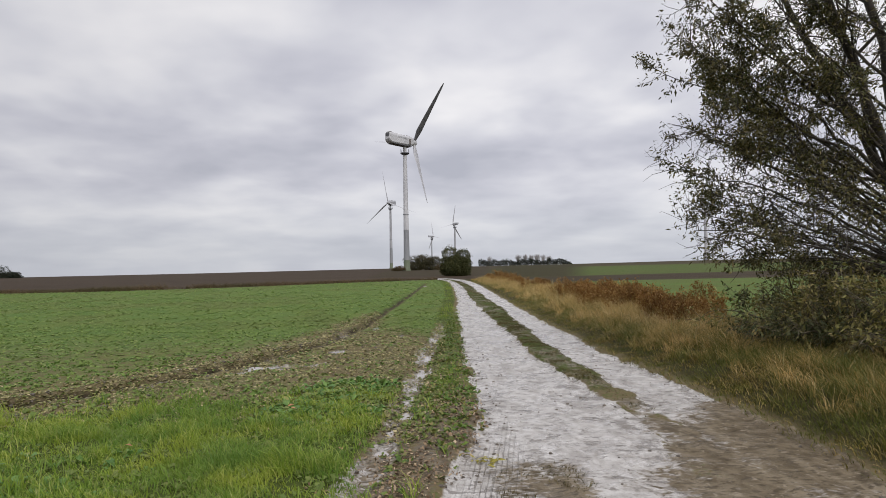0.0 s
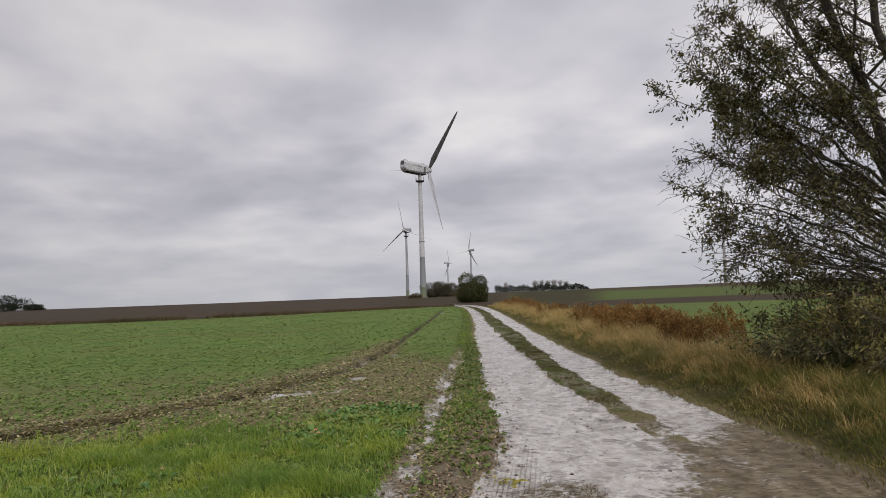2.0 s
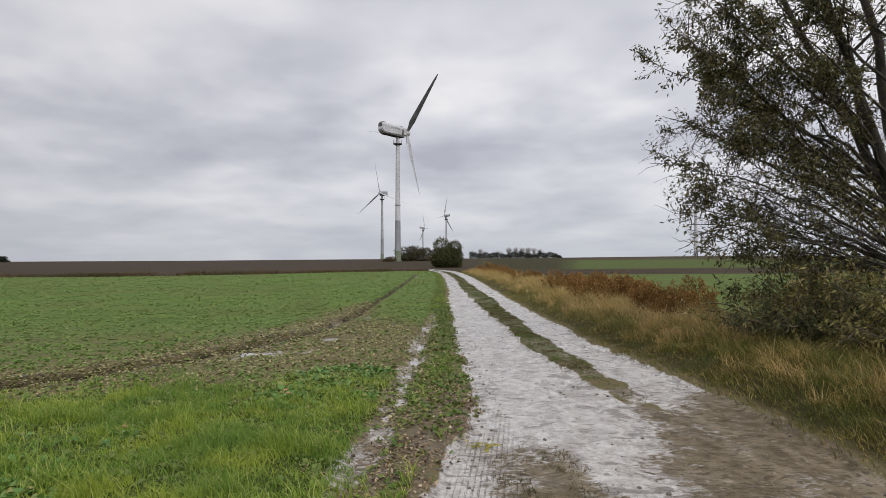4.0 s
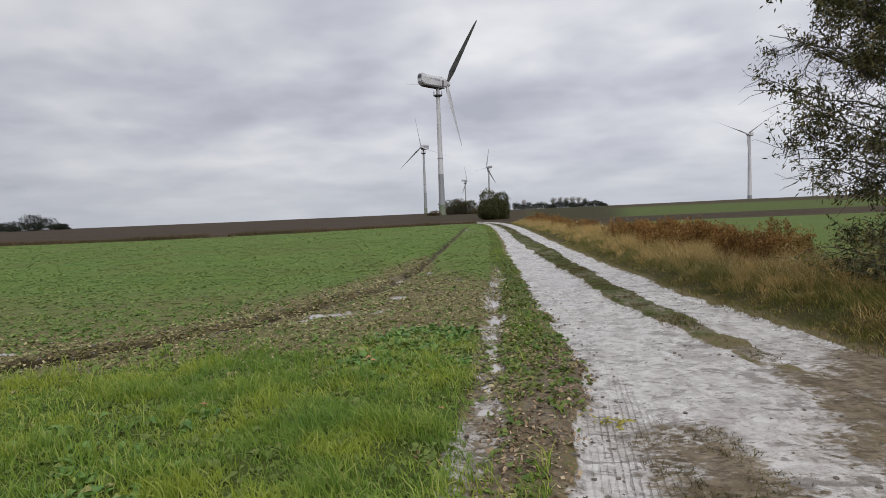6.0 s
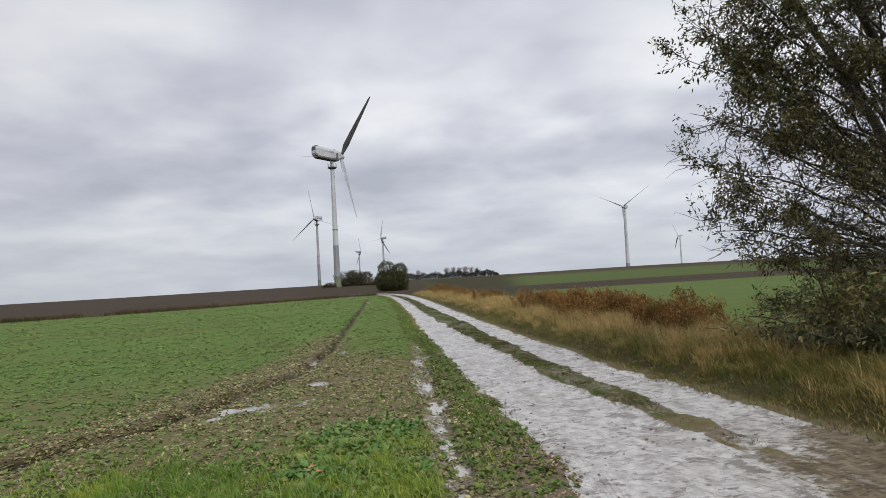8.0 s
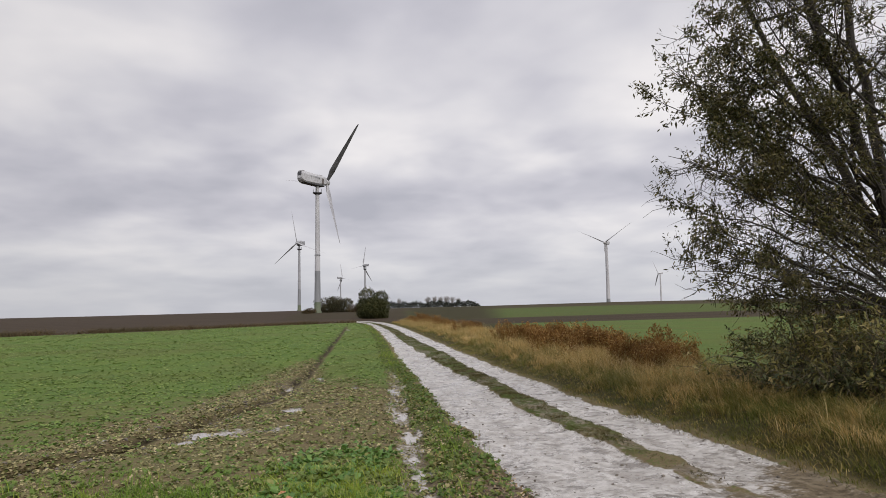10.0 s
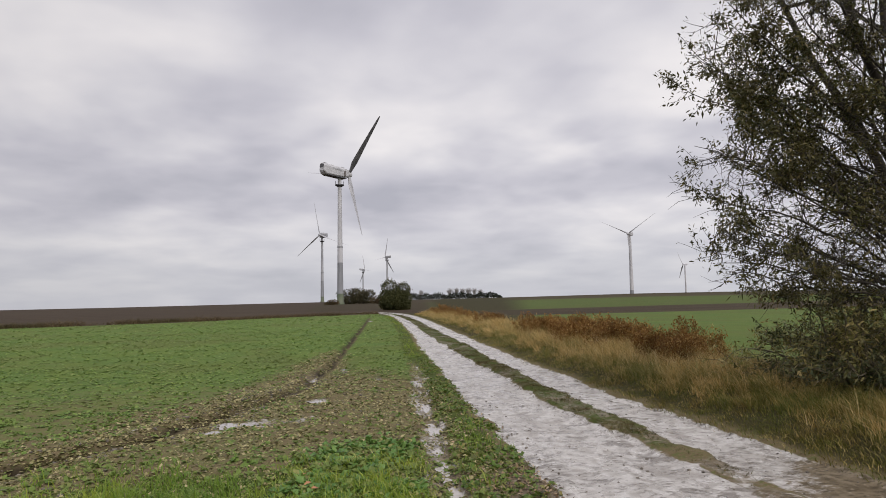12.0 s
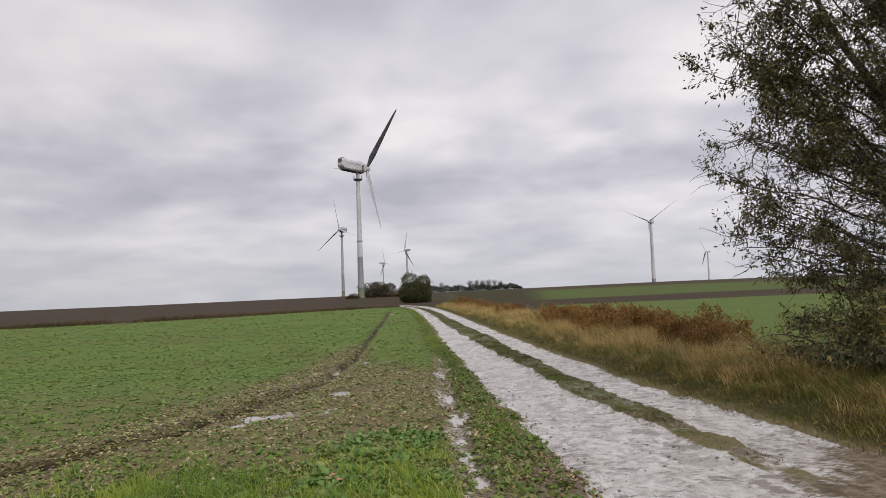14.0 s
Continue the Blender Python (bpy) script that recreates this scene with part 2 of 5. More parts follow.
def relief(x, y):
    """Small relief of the ground near the camera."""
    x, y = np.asarray(x, float), np.asarray(y, float)
    near = ease(np.hypot(x, y), 60, 25)
    left, right, whole = road_parts(x, y)
    z = 0.05 * (lumps(x, y, 1.3, 4) - 0.5) + 0.03 * (lumps(x, y, 0.35, 5) - 0.5)
    z = z + (1 - whole) * (0.026 * (lumps(x, y, 0.13, 6) - 0.5) + 0.012 * (lumps(x, y, 0.07, 1) - 0.5))
    sunk = np.maximum(left, right) + (whole - np.maximum(left, right)).clip(0, 1) * ease(y, 9.5, 7.0)
    z = z - 0.05 * sunk + 0.02 * (whole - np.maximum(left, right)).clip(0, 1) * ease(y, 7.0, 9.5)
    z = z + whole * (0.016 * (lumps(x, y * 0.7, 0.3, 7) - 0.5) + 0.014 * (lumps(x, y * 0.8, 0.11, 3) - 0.5))
    g = rut_gap(x, y)
    z = z - 0.07 * np.exp(-((g / 0.11) ** 2)) * (0.4 + lumps(x, y, 0.5, 4)) + 0.05 * np.exp(-(((g + 0.27) / 0.13) ** 2)) * (0.5 + lumps(x, y, 0.4, 3)) - 0.03 * np.exp(-(((g - 0.3) / 0.2) ** 2))
    z = z - 0.05 * np.exp(-(((x - np.interp(y, WET_Y, WET_X)) / 0.22) ** 2)) * ease(y, 24, 17)
    # tread of tyres in the clay beside the verge
    tread = np.exp(-(((x - np.interp(y, [3, 5, 7, 9], [0.55, 0.75, 1.15, 1.5])) / 0.28) ** 2)) * ease(y, 8.5, 6.0)
    z = z - 0.015 * tread
    z = z + 0.2 * ease(x - np.interp(y, ROAD_Y, D_X), 0.0, 1.2) * ease(y, 70, 45) * ease(x, 40, 12)
    z = z - 0.045 * hollows(x, y) + ease(hollows(x, y), 0, 0.4) * (0.04 * (lumps(x, y, 0.22, 5) - 0.5) + 0.03 * (lumps(x, y, 0.12, 2) - 0.5))
    return z * near


def ground_z(x, y):
    return land(x, y) + relief(x, y)


# ---------------------------------------------------------------- materials
def material(name):
    m = bpy.data.materials.new(name)
    m.use_nodes = True
    return m, Net(m.node_tree)


def finish(n, color, rough, bump=None, strength=0.4, distance=0.02, metallic=0.0, spec=0.5, through_light=0.0):
    ins = {"Base Color": color, "Roughness": rough, "Metallic": metallic, "Specular IOR Level": spec}
    if bump is not None:
        ins["Normal"] = n.node("ShaderNodeBump", {"Height": bump, "Strength": strength, "Distance": distance}).outputs[0]
    b = n.node("ShaderNodeBsdfPrincipled", ins).outputs[0]
    if through_light:
        t = n.node("ShaderNodeBsdfTranslucent", {0: color}).outputs[0]
        b = n.node("ShaderNodeMixShader", {0: through_light, 1: b, 2: t}).outputs[0]
    n.node("ShaderNodeOutputMaterial", {0: b})


def island_material(name, stops, rough=0.6, light=0.25, spec=0.2, patches=None, broad=None):
    """Blades and leaves: colour by piece, with slow patches over the ground."""
    m, n = material(name)
    pos = n.node("ShaderNodeNewGeometry")
    c = n.ramp(pos.outputs["Random Per Island"], *stops)
    if patches:
        size, tone, amount = patches
        f = n.step(n.noise(pos.outputs["Position"], 1 / size, 2.0), 0.42, 0.62)
        c = n.mix(n.math("MULTIPLY", f, amount), c, col(*tone))
    if broad:
        size, tone, amount = broad
        f = n.step(n.noise(pos.outputs["Position"], 1 / size, 3.0, 0.6, 0.4, 5.0), 0.46, 0.62)
        c = n.mix(n.math("MULTIPLY", f, amount), c, col(*tone))
    finish(n, c, rough, spec=spec, through_light=light)
    return m


def ground_material():
    m, n = material("ground_soil")
    pos = n.node("ShaderNodeNewGeometry").outputs["Position"]
    zone = n.node("ShaderNodeSeparateColor", {0: n.node("ShaderNodeAttribute", attribute_name="zone").outputs["Color"]})
    zone_b = n.node("ShaderNodeSeparateColor", {0: n.node("ShaderNodeAttribute", attribute_name="cover").outputs["Color"]})
    road, mud, plough = zone.outputs
    crop, turf, stubble = zone_b.outputs
    fine = n.noise(pos, 42.0, 4.0, 0.65, 0.0, 1.0)
    mid = n.noise(pos, 6.0, 4.0, 0.6, 0.3, 2.0)
    wide = n.noise(pos, 0.7, 3.0, 0.55, 0.2, 3.0)
    streak = n.noise(n.node("ShaderNodeMapping", {0: pos, "Scale": (0.9, 0.7, 1.0), "Rotation": (0, 0, 0.1)}).outputs[0], 9.0, 5.0, 0.65, 0.12, 4.0)
    # brown field soil with pale dry crumbs
    soil = n.mix(mid, col(0.075, 0.056, 0.03), col(0.15, 0.118, 0.065))
    soil = n.mix(n.step(fine, 0.55, 0.75), soil, col(0.24, 0.20, 0.13))
    soil = n.mix(n.step(n.noise(pos, 19.0, 3.0, 0.6, 0.0, 6.0), 0.5, 0.62, 0.0, 0.6), soil, col(0.06, 0.085, 0.02))
    # crop and turf seen as a mass
    green = n.mix(n.step(wide, 0.35, 0.65), col(0.06, 0.112, 0.027), col(0.088, 0.128, 0.028))
    green = n.mix(n.step(fine, 0.45, 0.65, 0.0, 0.55), green, col(0.085, 0.088, 0.024))
    green = n.mix(n.step(mid, 0.4, 0.75), green, col(0.085, 0.128, 0.029))
    broad = n.step(n.noise(pos, 0.2, 3.0, 0.6, 0.4, 5.0), 0.46, 0.62, 0.0, 0.6)
    green = n.mix(broad, green, col(0.082, 0.098, 0.028))
    # turf ground is darkened: the shade between blades is put into its colour
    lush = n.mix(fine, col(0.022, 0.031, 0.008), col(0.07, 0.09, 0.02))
    c = n.mix(n.step(n.math("ADD", crop, n.math("MULTIPLY", n.math("SUBTRACT", mid, 0.5), 0.7)), 0.3, 0.7), soil, green)
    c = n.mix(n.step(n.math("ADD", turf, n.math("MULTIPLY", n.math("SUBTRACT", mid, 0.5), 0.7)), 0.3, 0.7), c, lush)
    ploughed = n.mix(wide, col(0.025, 0.018, 0.013), col(0.04, 0.028, 0.018))
    furrows = n.noise(n.node("ShaderNodeMapping", {0: pos, "Scale": (0.1, 1.0, 1.0), "Rotation": (0, 0, 0.12)}).outputs[0], 0.45, 4.0, 0.65, 0.3, 21.0)
    ploughed = n.mix(n.step(furrows, 0.4, 0.6, 0.0, 0.8), ploughed, col(0.052, 0.038, 0.024))
    ploughed = n.mix(n.step(mid, 0.5, 0.7, 0.0, 0.5), ploughed, col(0.018, 0.014, 0.011))
    c = n.mix(plough, c, ploughed)
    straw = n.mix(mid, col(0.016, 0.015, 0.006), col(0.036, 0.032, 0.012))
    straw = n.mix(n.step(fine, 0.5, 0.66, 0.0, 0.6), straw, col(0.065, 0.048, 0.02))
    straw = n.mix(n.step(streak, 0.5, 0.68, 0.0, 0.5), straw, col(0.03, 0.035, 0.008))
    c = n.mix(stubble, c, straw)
    # pale wet clay of the road
    long_ = n.noise(n.node("ShaderNodeMapping", {0: pos, "Scale": (1.0, 0.5, 1.0)}).outputs[0], 2.3, 4.0, 0.6, 0.6, 5.0)
    clay = n.mix(n.step(streak, 0.32, 0.66), col(0.22, 0.2, 0.174), col(0.425, 0.407, 0.38))
    clay = n.mix(n.step(long_, 0.5, 0.66, 0.0, 0.55), clay, col(0.17, 0.148, 0.125))
    clay = n.mix(n.step(streak, 0.62, 0.7, 0.0, 0.6), clay, col(0.10, 0.085, 0.07))
    clay = n.mix(n.step(fine, 0.58, 0.74, 0.0, 0.6), clay, col(0.12, 0.10, 0.085))
    clay = n.mix(n.step(n.noise(n.node("ShaderNodeMapping", {0: pos, "Scale": (0.55, 1.0, 1.0)}).outputs[0], 5.5, 4.0, 0.62, 0.8, 8.0), 0.56, 0.63, 0.0, 0.8), clay, col(0.105, 0.09, 0.074))
    chips = n.noise(n.node("ShaderNodeMapping", {0: pos, "Scale": (0.45, 1.0, 1.0), "Rotation": (0, 0, -0.15)}).outputs[0], 21.0, 4.0, 0.6, 0.5, 14.0)
    clay = n.mix(n.math("MULTIPLY", n.step(chips, 0.56, 0.63, 0.0, 0.85), n.step(long_, 0.38, 0.56, 0.35, 1.0)), clay, col(0.075, 0.062, 0.048))
    for scale, low, seed in ((4.5, 0.585, 31.0), (11.0, 0.6, 32.0)):
        fleck = n.noise(n.node("ShaderNodeMapping", {0: pos, "Scale": (0.6, 0.9, 1.0), "Rotation": (0, 0, 0.2)}).outputs[0], scale, 5.0, 0.62, 0.1, seed)
        clay = n.mix(n.step(fleck, low, low + 0.05, 0.0, 0.8), clay, col(0.1, 0.083, 0.065))
    # grooves of tyre tread
    place = n.node("ShaderNodeSeparateXYZ", {0: pos})
    across = n.math("SUBTRACT", place.outputs[0], n.math("MULTIPLY", place.outputs[1], 0.2))
    across = n.math("ADD", across, n.math("MULTIPLY", mid, 0.03))
    comb = n.math("SINE", n.math("MULTIPLY", across, 135.0))
    tread = n.node("ShaderNodeAttribute", attribute_name="tread").outputs["Fac"]
    groove = n.math("MULTIPLY", tread, n.step(n.math("ADD", comb, n.math("MULTIPLY", n.math("SUBTRACT", mid, 0.5), 3.0)), 0.6, 1.1))
    clay = n.mix(n.math("MULTIPLY", n.math("MULTIPLY", groove, n.step(long_, 0.36, 0.55)), 0.6), clay, col(0.085, 0.07, 0.055))
    dirt = n.mix(n.step(mid, 0.35, 0.65), col(0.075, 0.057, 0.034), col(0.135, 0.107, 0.07))
    dirt = n.mix(n.step(long_, 0.5, 0.64, 0.0, 0.55), dirt, col(0.2, 0.165, 0.115))
    dirt = n.mix(n.step(chips, 0.52, 0.6, 0.0, 0.75), dirt, col(0.045, 0.034, 0.021))
    dirt = n.mix(n.step(n.noise(pos, 13.0, 4.0, 0.6, 0.5, 17.0), 0.57, 0.66, 0.0, 0.6), dirt, col(0.26, 0.22, 0.165))
    dirt = n.mix(n.step(fine, 0.56, 0.7, 0.0, 0.4), dirt, col(0.08, 0.075, 0.03))
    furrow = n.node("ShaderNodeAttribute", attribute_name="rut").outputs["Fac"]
    # near-black line: dark wet soil, with the rut's shade put into its colour
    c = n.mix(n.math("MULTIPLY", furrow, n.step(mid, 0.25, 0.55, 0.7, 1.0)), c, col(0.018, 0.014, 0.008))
    m_road = n.step(n.math("ADD", road, n.math("MULTIPLY", n.math("SUBTRACT", streak, 0.5), 0.8)), 0.35, 0.6)
    crumb = n.noise(n.node("ShaderNodeMapping", {0: pos, "Scale": (0.6, 1.0, 1.0), "Rotation": (0, 0, 0.25)}).outputs[0], 17.0, 4.0, 0.62, 0.6, 12.0)
    ragged = n.math("ADD", n.math("MULTIPLY", n.math("SUBTRACT", streak, 0.5), 0.7), n.math("MULTIPLY", n.math("SUBTRACT", crumb, 0.5), 1.5))
    m_mud = n.step(n.math("ADD", mud, ragged), 0.3, 0.68)
    c = n.mix(m_road, c, clay)
    c = n.mix(m_mud, c, dirt)
    wet = n.math("MAXIMUM", m_road, m_mud)
    sheen = n.math("ADD", n.step(n.noise(pos, 3.2, 3.0, 0.6, 0.4, 9.0), 0.4, 0.62, 0.44, 0.17), n.math("MULTIPLY", m_mud, 0.25))
    rough = n.node("ShaderNodeMix", {0: wet, 2: 0.88, 3: sheen}).outputs[0]
    height = n.math("SUBTRACT", n.math("ADD", n.math("MULTIPLY", fine, 0.35), n.math("ADD", n.math("MULTIPLY", mid, 0.5), n.math("MULTIPLY", streak, 0.7))), n.math("MULTIPLY", groove, 0.5))
    shine = n.node("ShaderNodeMix", {0: wet, 2: 0.06, 3: n.node("ShaderNodeMix", {0: m_mud, 2: 0.55, 3: 0.1}).outputs[0]}).outputs[0]
    finish(n, c, rough, height, 0.65, 0.045, spec=shine)
    return m


def plain(name, a, b, scale, rough, bump=0.2, distance=0.01, metallic=0.0, spec=0.5, stretch=(1, 1, 1)):
    m, n = material(name)
    pos = n.node("ShaderNodeTexCoord").outputs["Object"]
    pos = n.node("ShaderNodeMapping", {0: pos, "Scale": stretch}).outputs[0]
    one, two = n.noise(pos, scale, 4.0, 0.6, 0.2), n.noise(pos, scale * 6, 3.0, 0.6)
    c = n.mix(n.step(n.math("ADD", n.math("MULTIPLY", one, 0.7), n.math("MULTIPLY", two, 0.3)), 0.35, 0.65), col(*a), col(*b))
    finish(n, c, rough, two, bump, distance, metallic, spec)
    return m


GROUND = ground_material()
TURF = island_material("turf_blade", [(0.0, (0.07, 0.125, 0.016)), (0.4, (0.15, 0.24, 0.03)), (0.75, (0.25, 0.335, 0.047)), (0.95, (0.38, 0.39, 0.12))], 0.5, 0.4, patches=(0.7, (0.30, 0.335, 0.035), 0.5), broad=(1.7, (0.09, 0.185, 0.032), 0.6))
CROP = island_material("crop_leaf", [(0.0, (0.065, 0.12, 0.024)), (0.5, (0.115, 0.19, 0.04)), (0.87, (0.17, 0.24, 0.056)), (0.98, (0.24, 0.26, 0.09))], 0.5, 0.33, spec=0.12, patches=(0.8, (0.15, 0.20, 0.048), 0.5), broad=(5.0, (0.15, 0.17, 0.052), 0.5))
STRAW = island_material("dry_grass", [(0.0, (0.20, 0.13, 0.04)), (0.35, (0.38, 0.25, 0.083)), (0.7, (0.53, 0.37, 0.145)), (0.95, (0.72, 0.57, 0.31))], 0.6, 0.36, patches=(0.5, (0.54, 0.35, 0.13), 0.5), broad=(1.5, (0.19, 0.165, 0.045), 0.55))
VERGE = island_material("verge_grass", [(0.0, (0.06, 0.075, 0.012)), (0.4, (0.135, 0.14, 0.026)), (0.7, (0.22, 0.195, 0.052)), (0.9, (0.40, 0.31, 0.14))], 0.55, 0.34, patches=(0.4, (0.2, 0.145, 0.05), 0.45), broad=(1.3, (0.09, 0.098, 0.018), 0.5))
RUST = island_material("withered_dock", [(0.0, (0.1, 0.048, 0.014)), (0.5, (0.21, 0.105, 0.029)), (0.85, (0.32, 0.18, 0.056)), (0.97, (0.48, 0.34, 0.145))], 0.8, 0.36, broad=(1.1, (0.10, 0.052, 0.017), 0.6))
RUST_DULL = island_material("dead_weed", [(0.0, (0.05, 0.036, 0.018)), (0.6, (0.085, 0.058, 0.028)), (0.95, (0.14, 0.10, 0.05))], 0.8, 0.2, broad=(9.0, (0.06, 0.055, 0.022), 0.7))
PALE = island_material("pale_leaf", [(0.0, (0.09, 0.085, 0.028)), (0.5, (0.175, 0.16, 0.06)), (0.85, (0.27, 0.235, 0.105)), (0.97, (0.38, 0.32, 0.17))], 0.5, 0.2)
BROADLEAF = island_material("broad_leaf", [(0.0, (0.05, 0.12, 0.022)), (0.5, (0.095, 0.19, 0.038)), (0.85, (0.15, 0.25, 0.06)), (0.97, (0.26, 0.24, 0.08))], 0.42, 0.3, spec=0.25, patches=(0.5, (0.11, 0.19, 0.04), 0.5))
STRIP = island_material("strip_grass", [(0.0, (0.026, 0.028, 0.006)), (0.5, (0.064, 0.059, 0.014)), (0.85, (0.125, 0.1, 0.033)), (0.97, (0.28, 0.22, 0.105))], 0.55, 0.24, patches=(0.35, (0.075, 0.052, 0.021), 0.65), broad=(0.9, (0.05, 0.058, 0.012), 0.4))
WEED = island_material("weed_leaf", [(0.0, (0.045, 0.08, 0.013)), (0.45, (0.085, 0.15, 0.024)), (0.75, (0.13, 0.185, 0.033)), (0.95, (0.21, 0.18, 0.06))], 0.5, 0.28, patches=(0.4, (0.12, 0.09, 0.035), 0.45))
LITTER = island_material("litter_leaf", [(0.0, (0.06, 0.04, 0.022)), (0.5, (0.14, 0.095, 0.055)), (0.85, (0.27, 0.19, 0.11)), (0.97, (0.42, 0.33, 0.22))], 0.55, 0.1)
ORANGE = plain("orange_leaf", (0.22, 0.085, 0.03), (0.38, 0.17, 0.065), 30.0, 0.55)
YELLOW = island_material("yellow_leaf", [(0.0, (0.10, 0.09, 0.02)), (0.6, (0.24, 0.21, 0.04)), (0.9, (0.42, 0.38, 0.08))], 0.5, 0.2)
WILLOW = island_material("willow_leaf", [(0.0, (0.03, 0.035, 0.011)), (0.5, (0.066, 0.069, 0.021)), (0.8, (0.115, 0.105, 0.035)), (0.95, (0.2, 0.165, 0.075))], 0.5, 0.2, spec=0.22, patches=(0.7, (0.078, 0.06, 0.02), 0.5))
# Verge grass again, darker: the shade below the tree put into its colour
SHADED_GRASS = island_material("shaded_grass", [(0.0, (0.04, 0.045, 0.008)), (0.4, (0.10, 0.098, 0.018)), (0.72, (0.19, 0.165, 0.04)), (0.92, (0.45, 0.34, 0.14))], 0.5, 0.34, patches=(0.35, (0.17, 0.108, 0.036), 0.5), broad=(0.8, (0.06, 0.088, 0.014), 0.65))
SHRUB_LEAF = island_material("shrub_leaf", [(0.0, (0.085, 0.09, 0.024)), (0.5, (0.18, 0.175, 0.052)), (0.8, (0.28, 0.245, 0.085)), (0.95, (0.4, 0.32, 0.14))], 0.5, 0.4, spec=0.22, patches=(0.6, (0.2, 0.145, 0.05), 0.4))
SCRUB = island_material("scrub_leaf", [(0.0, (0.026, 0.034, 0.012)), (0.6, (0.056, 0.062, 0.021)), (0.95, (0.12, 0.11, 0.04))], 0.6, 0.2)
OLIVE = island_material("olive_leaf", [(0.0, (0.03, 0.03, 0.014)), (0.6, (0.06, 0.055, 0.026)), (0.95, (0.11, 0.095, 0.05))], 0.7, 0.2)
FAR_WOOD = island_material("far_leaf", [(0.0, (0.010, 0.015, 0.010)), (0.6, (0.018, 0.024, 0.014)), (0.95, (0.035, 0.036, 0.022))], 0.8, 0.1)
BARK = plain("bark", (0.022, 0.018, 0.013), (0.055, 0.045, 0.033), 6.0, 0.85, 0.6, 0.02, stretch=(1, 1, 0.3))
TWIG = plain("shrub_twig", (0.05, 0.042, 0.026), (0.11, 0.09, 0.055), 6.0, 0.85, 0.4, 0.01)
PALE_BARK = plain("pale_bark", (0.20, 0.19, 0.185), (0.30, 0.285, 0.275), 1.0, 0.8)
WHITE = plain("turbine_paint", (0.40, 0.40, 0.415), (0.50, 0.50, 0.51), 0.5, 0.45, 0.05, stretch=(1, 1, 0.3))
# Dimmed white: distance haze put into the far turbines' colour; also the faded mark
HAZED_FADED = plain("hazed_faded_paint", (0.27, 0.275, 0.29), (0.36, 0.365, 0.38), 0.5, 0.5, 0.05, stretch=(1, 1, 0.3))
GREY = plain("tower_grey", (0.18, 0.187, 0.198), (0.24, 0.248, 0.26), 0.5, 0.5, 0.05, stretch=(1, 1, 0.3))
MOSS = plain("tower_green", (0.10, 0.13, 0.08), (0.16, 0.18, 0.12), 0.6, 0.6, 0.05)
DARK = plain("dark_steel", (0.045, 0.045, 0.05), (0.08, 0.08, 0.085), 2.0, 0.5, 0.1)
STAIN = plain("oil_stain", (0.09, 0.075, 0.07), (0.16, 0.14, 0.13), 1.0, 0.6, 0.1)
DARK_BLADE = plain("blade_dark", (0.10, 0.10, 0.11), (0.17, 0.17, 0.18), 0.4, 0.6, 0.05)
BLADE = plain("blade_coat", (0.27, 0.27, 0.285), (0.35, 0.35, 0.36), 0.4, 0.4, 0.03)
STONE = plain("clod", (0.05, 0.04, 0.03), (0.13, 0.11, 0.085), 8.0, 0.7, 0.4)
WATER, wn = material("puddle_water")
ripple = wn.noise(wn.node("ShaderNodeNewGeometry").outputs["Position"], 14.0, 2.0)
finish(wn, col(0.30, 0.275, 0.25), 0.04, ripple, 0.3, 0.02, spec=0.7)


# ---------------------------------------------------------------- mesh helpers
def np_mesh(name, v, f, mat, smooth=False):
    me = bpy.data.meshes.new(name)
    n, k = f.shape
    me.vertices.add(len(v))
    me.vertices.foreach_set("co", np.ascontiguousarray(v, dtype=np.float32).ravel())
    me.loops.add(n * k)
    me.loops.foreach_set("vertex_index", np.ascontiguousarray(f, dtype=np.int32).ravel())
    me.polygons.add(n)
    me.polygons.foreach_set("loop_start", np.arange(0, n * k, k, dtype=np.int32))
    me.polygons.foreach_set("use_smooth", np.full(n, smooth))
    me.materials.append(mat)
    me.update(calc_edges=True)
    return me


def part(name, data, mat, parent=None, label="", smooth=False):
    """A bmesh or a mesh as one object, under its thing."""
    if isinstance(data, bmesh.types.BMesh):
        me = bpy.data.meshes.new(name)
        bmesh.ops.recalc_face_normals(data, faces=data.faces[:])
        data.normal_update()
        for f in data.faces:
            f.smooth = smooth
        for e in data.edges:
            e.smooth = not (len(e.link_faces) == 2 and e.calc_face_angle(0.0) > 0.7)
        data.to_mesh(me)
        data.free()
        me.materials.append(mat)
    else:
        me = data
    ob = new(name, me)
    ob.parent = parent
    return tagged(ob, label)


def blades(x, y, z, height, width, lean, heading, segs=3):
    """Grass blades as narrow bent strips."""
    n = len(x)
    s = np.linspace(0, 1, segs + 1)[None, :]
    reach = (height * lean)[:, None] * s**1.8
    sx = x[:, None] + np.cos(heading)[:, None] * reach
    sy = y[:, None] + np.sin(heading)[:, None] * reach
    sz = z[:, None] + height[:, None] * (s - 0.35 * np.minimum(lean, 1.2)[:, None] * s**2.2)
    wide = width[:, None] * (1 - 0.88 * s**1.5) / 2
    spin = rng.random(n) * np.pi
    ax, ay = np.cos(spin)[:, None] * wide, np.sin(spin)[:, None] * wide
    v = np.stack([np.stack([sx - ax, sy - ay, sz], -1), np.stack([sx + ax, sy + ay, sz], -1)], 2).reshape(n, -1, 3)
    q = np.array([[2 * i, 2 * i + 1, 2 * i + 3, 2 * i + 2] for i in range(segs)])
    f = (np.arange(n)[:, None, None] * (2 * segs + 2) + q[None]).reshape(-1, 4)
    return v.reshape(-1, 3), f


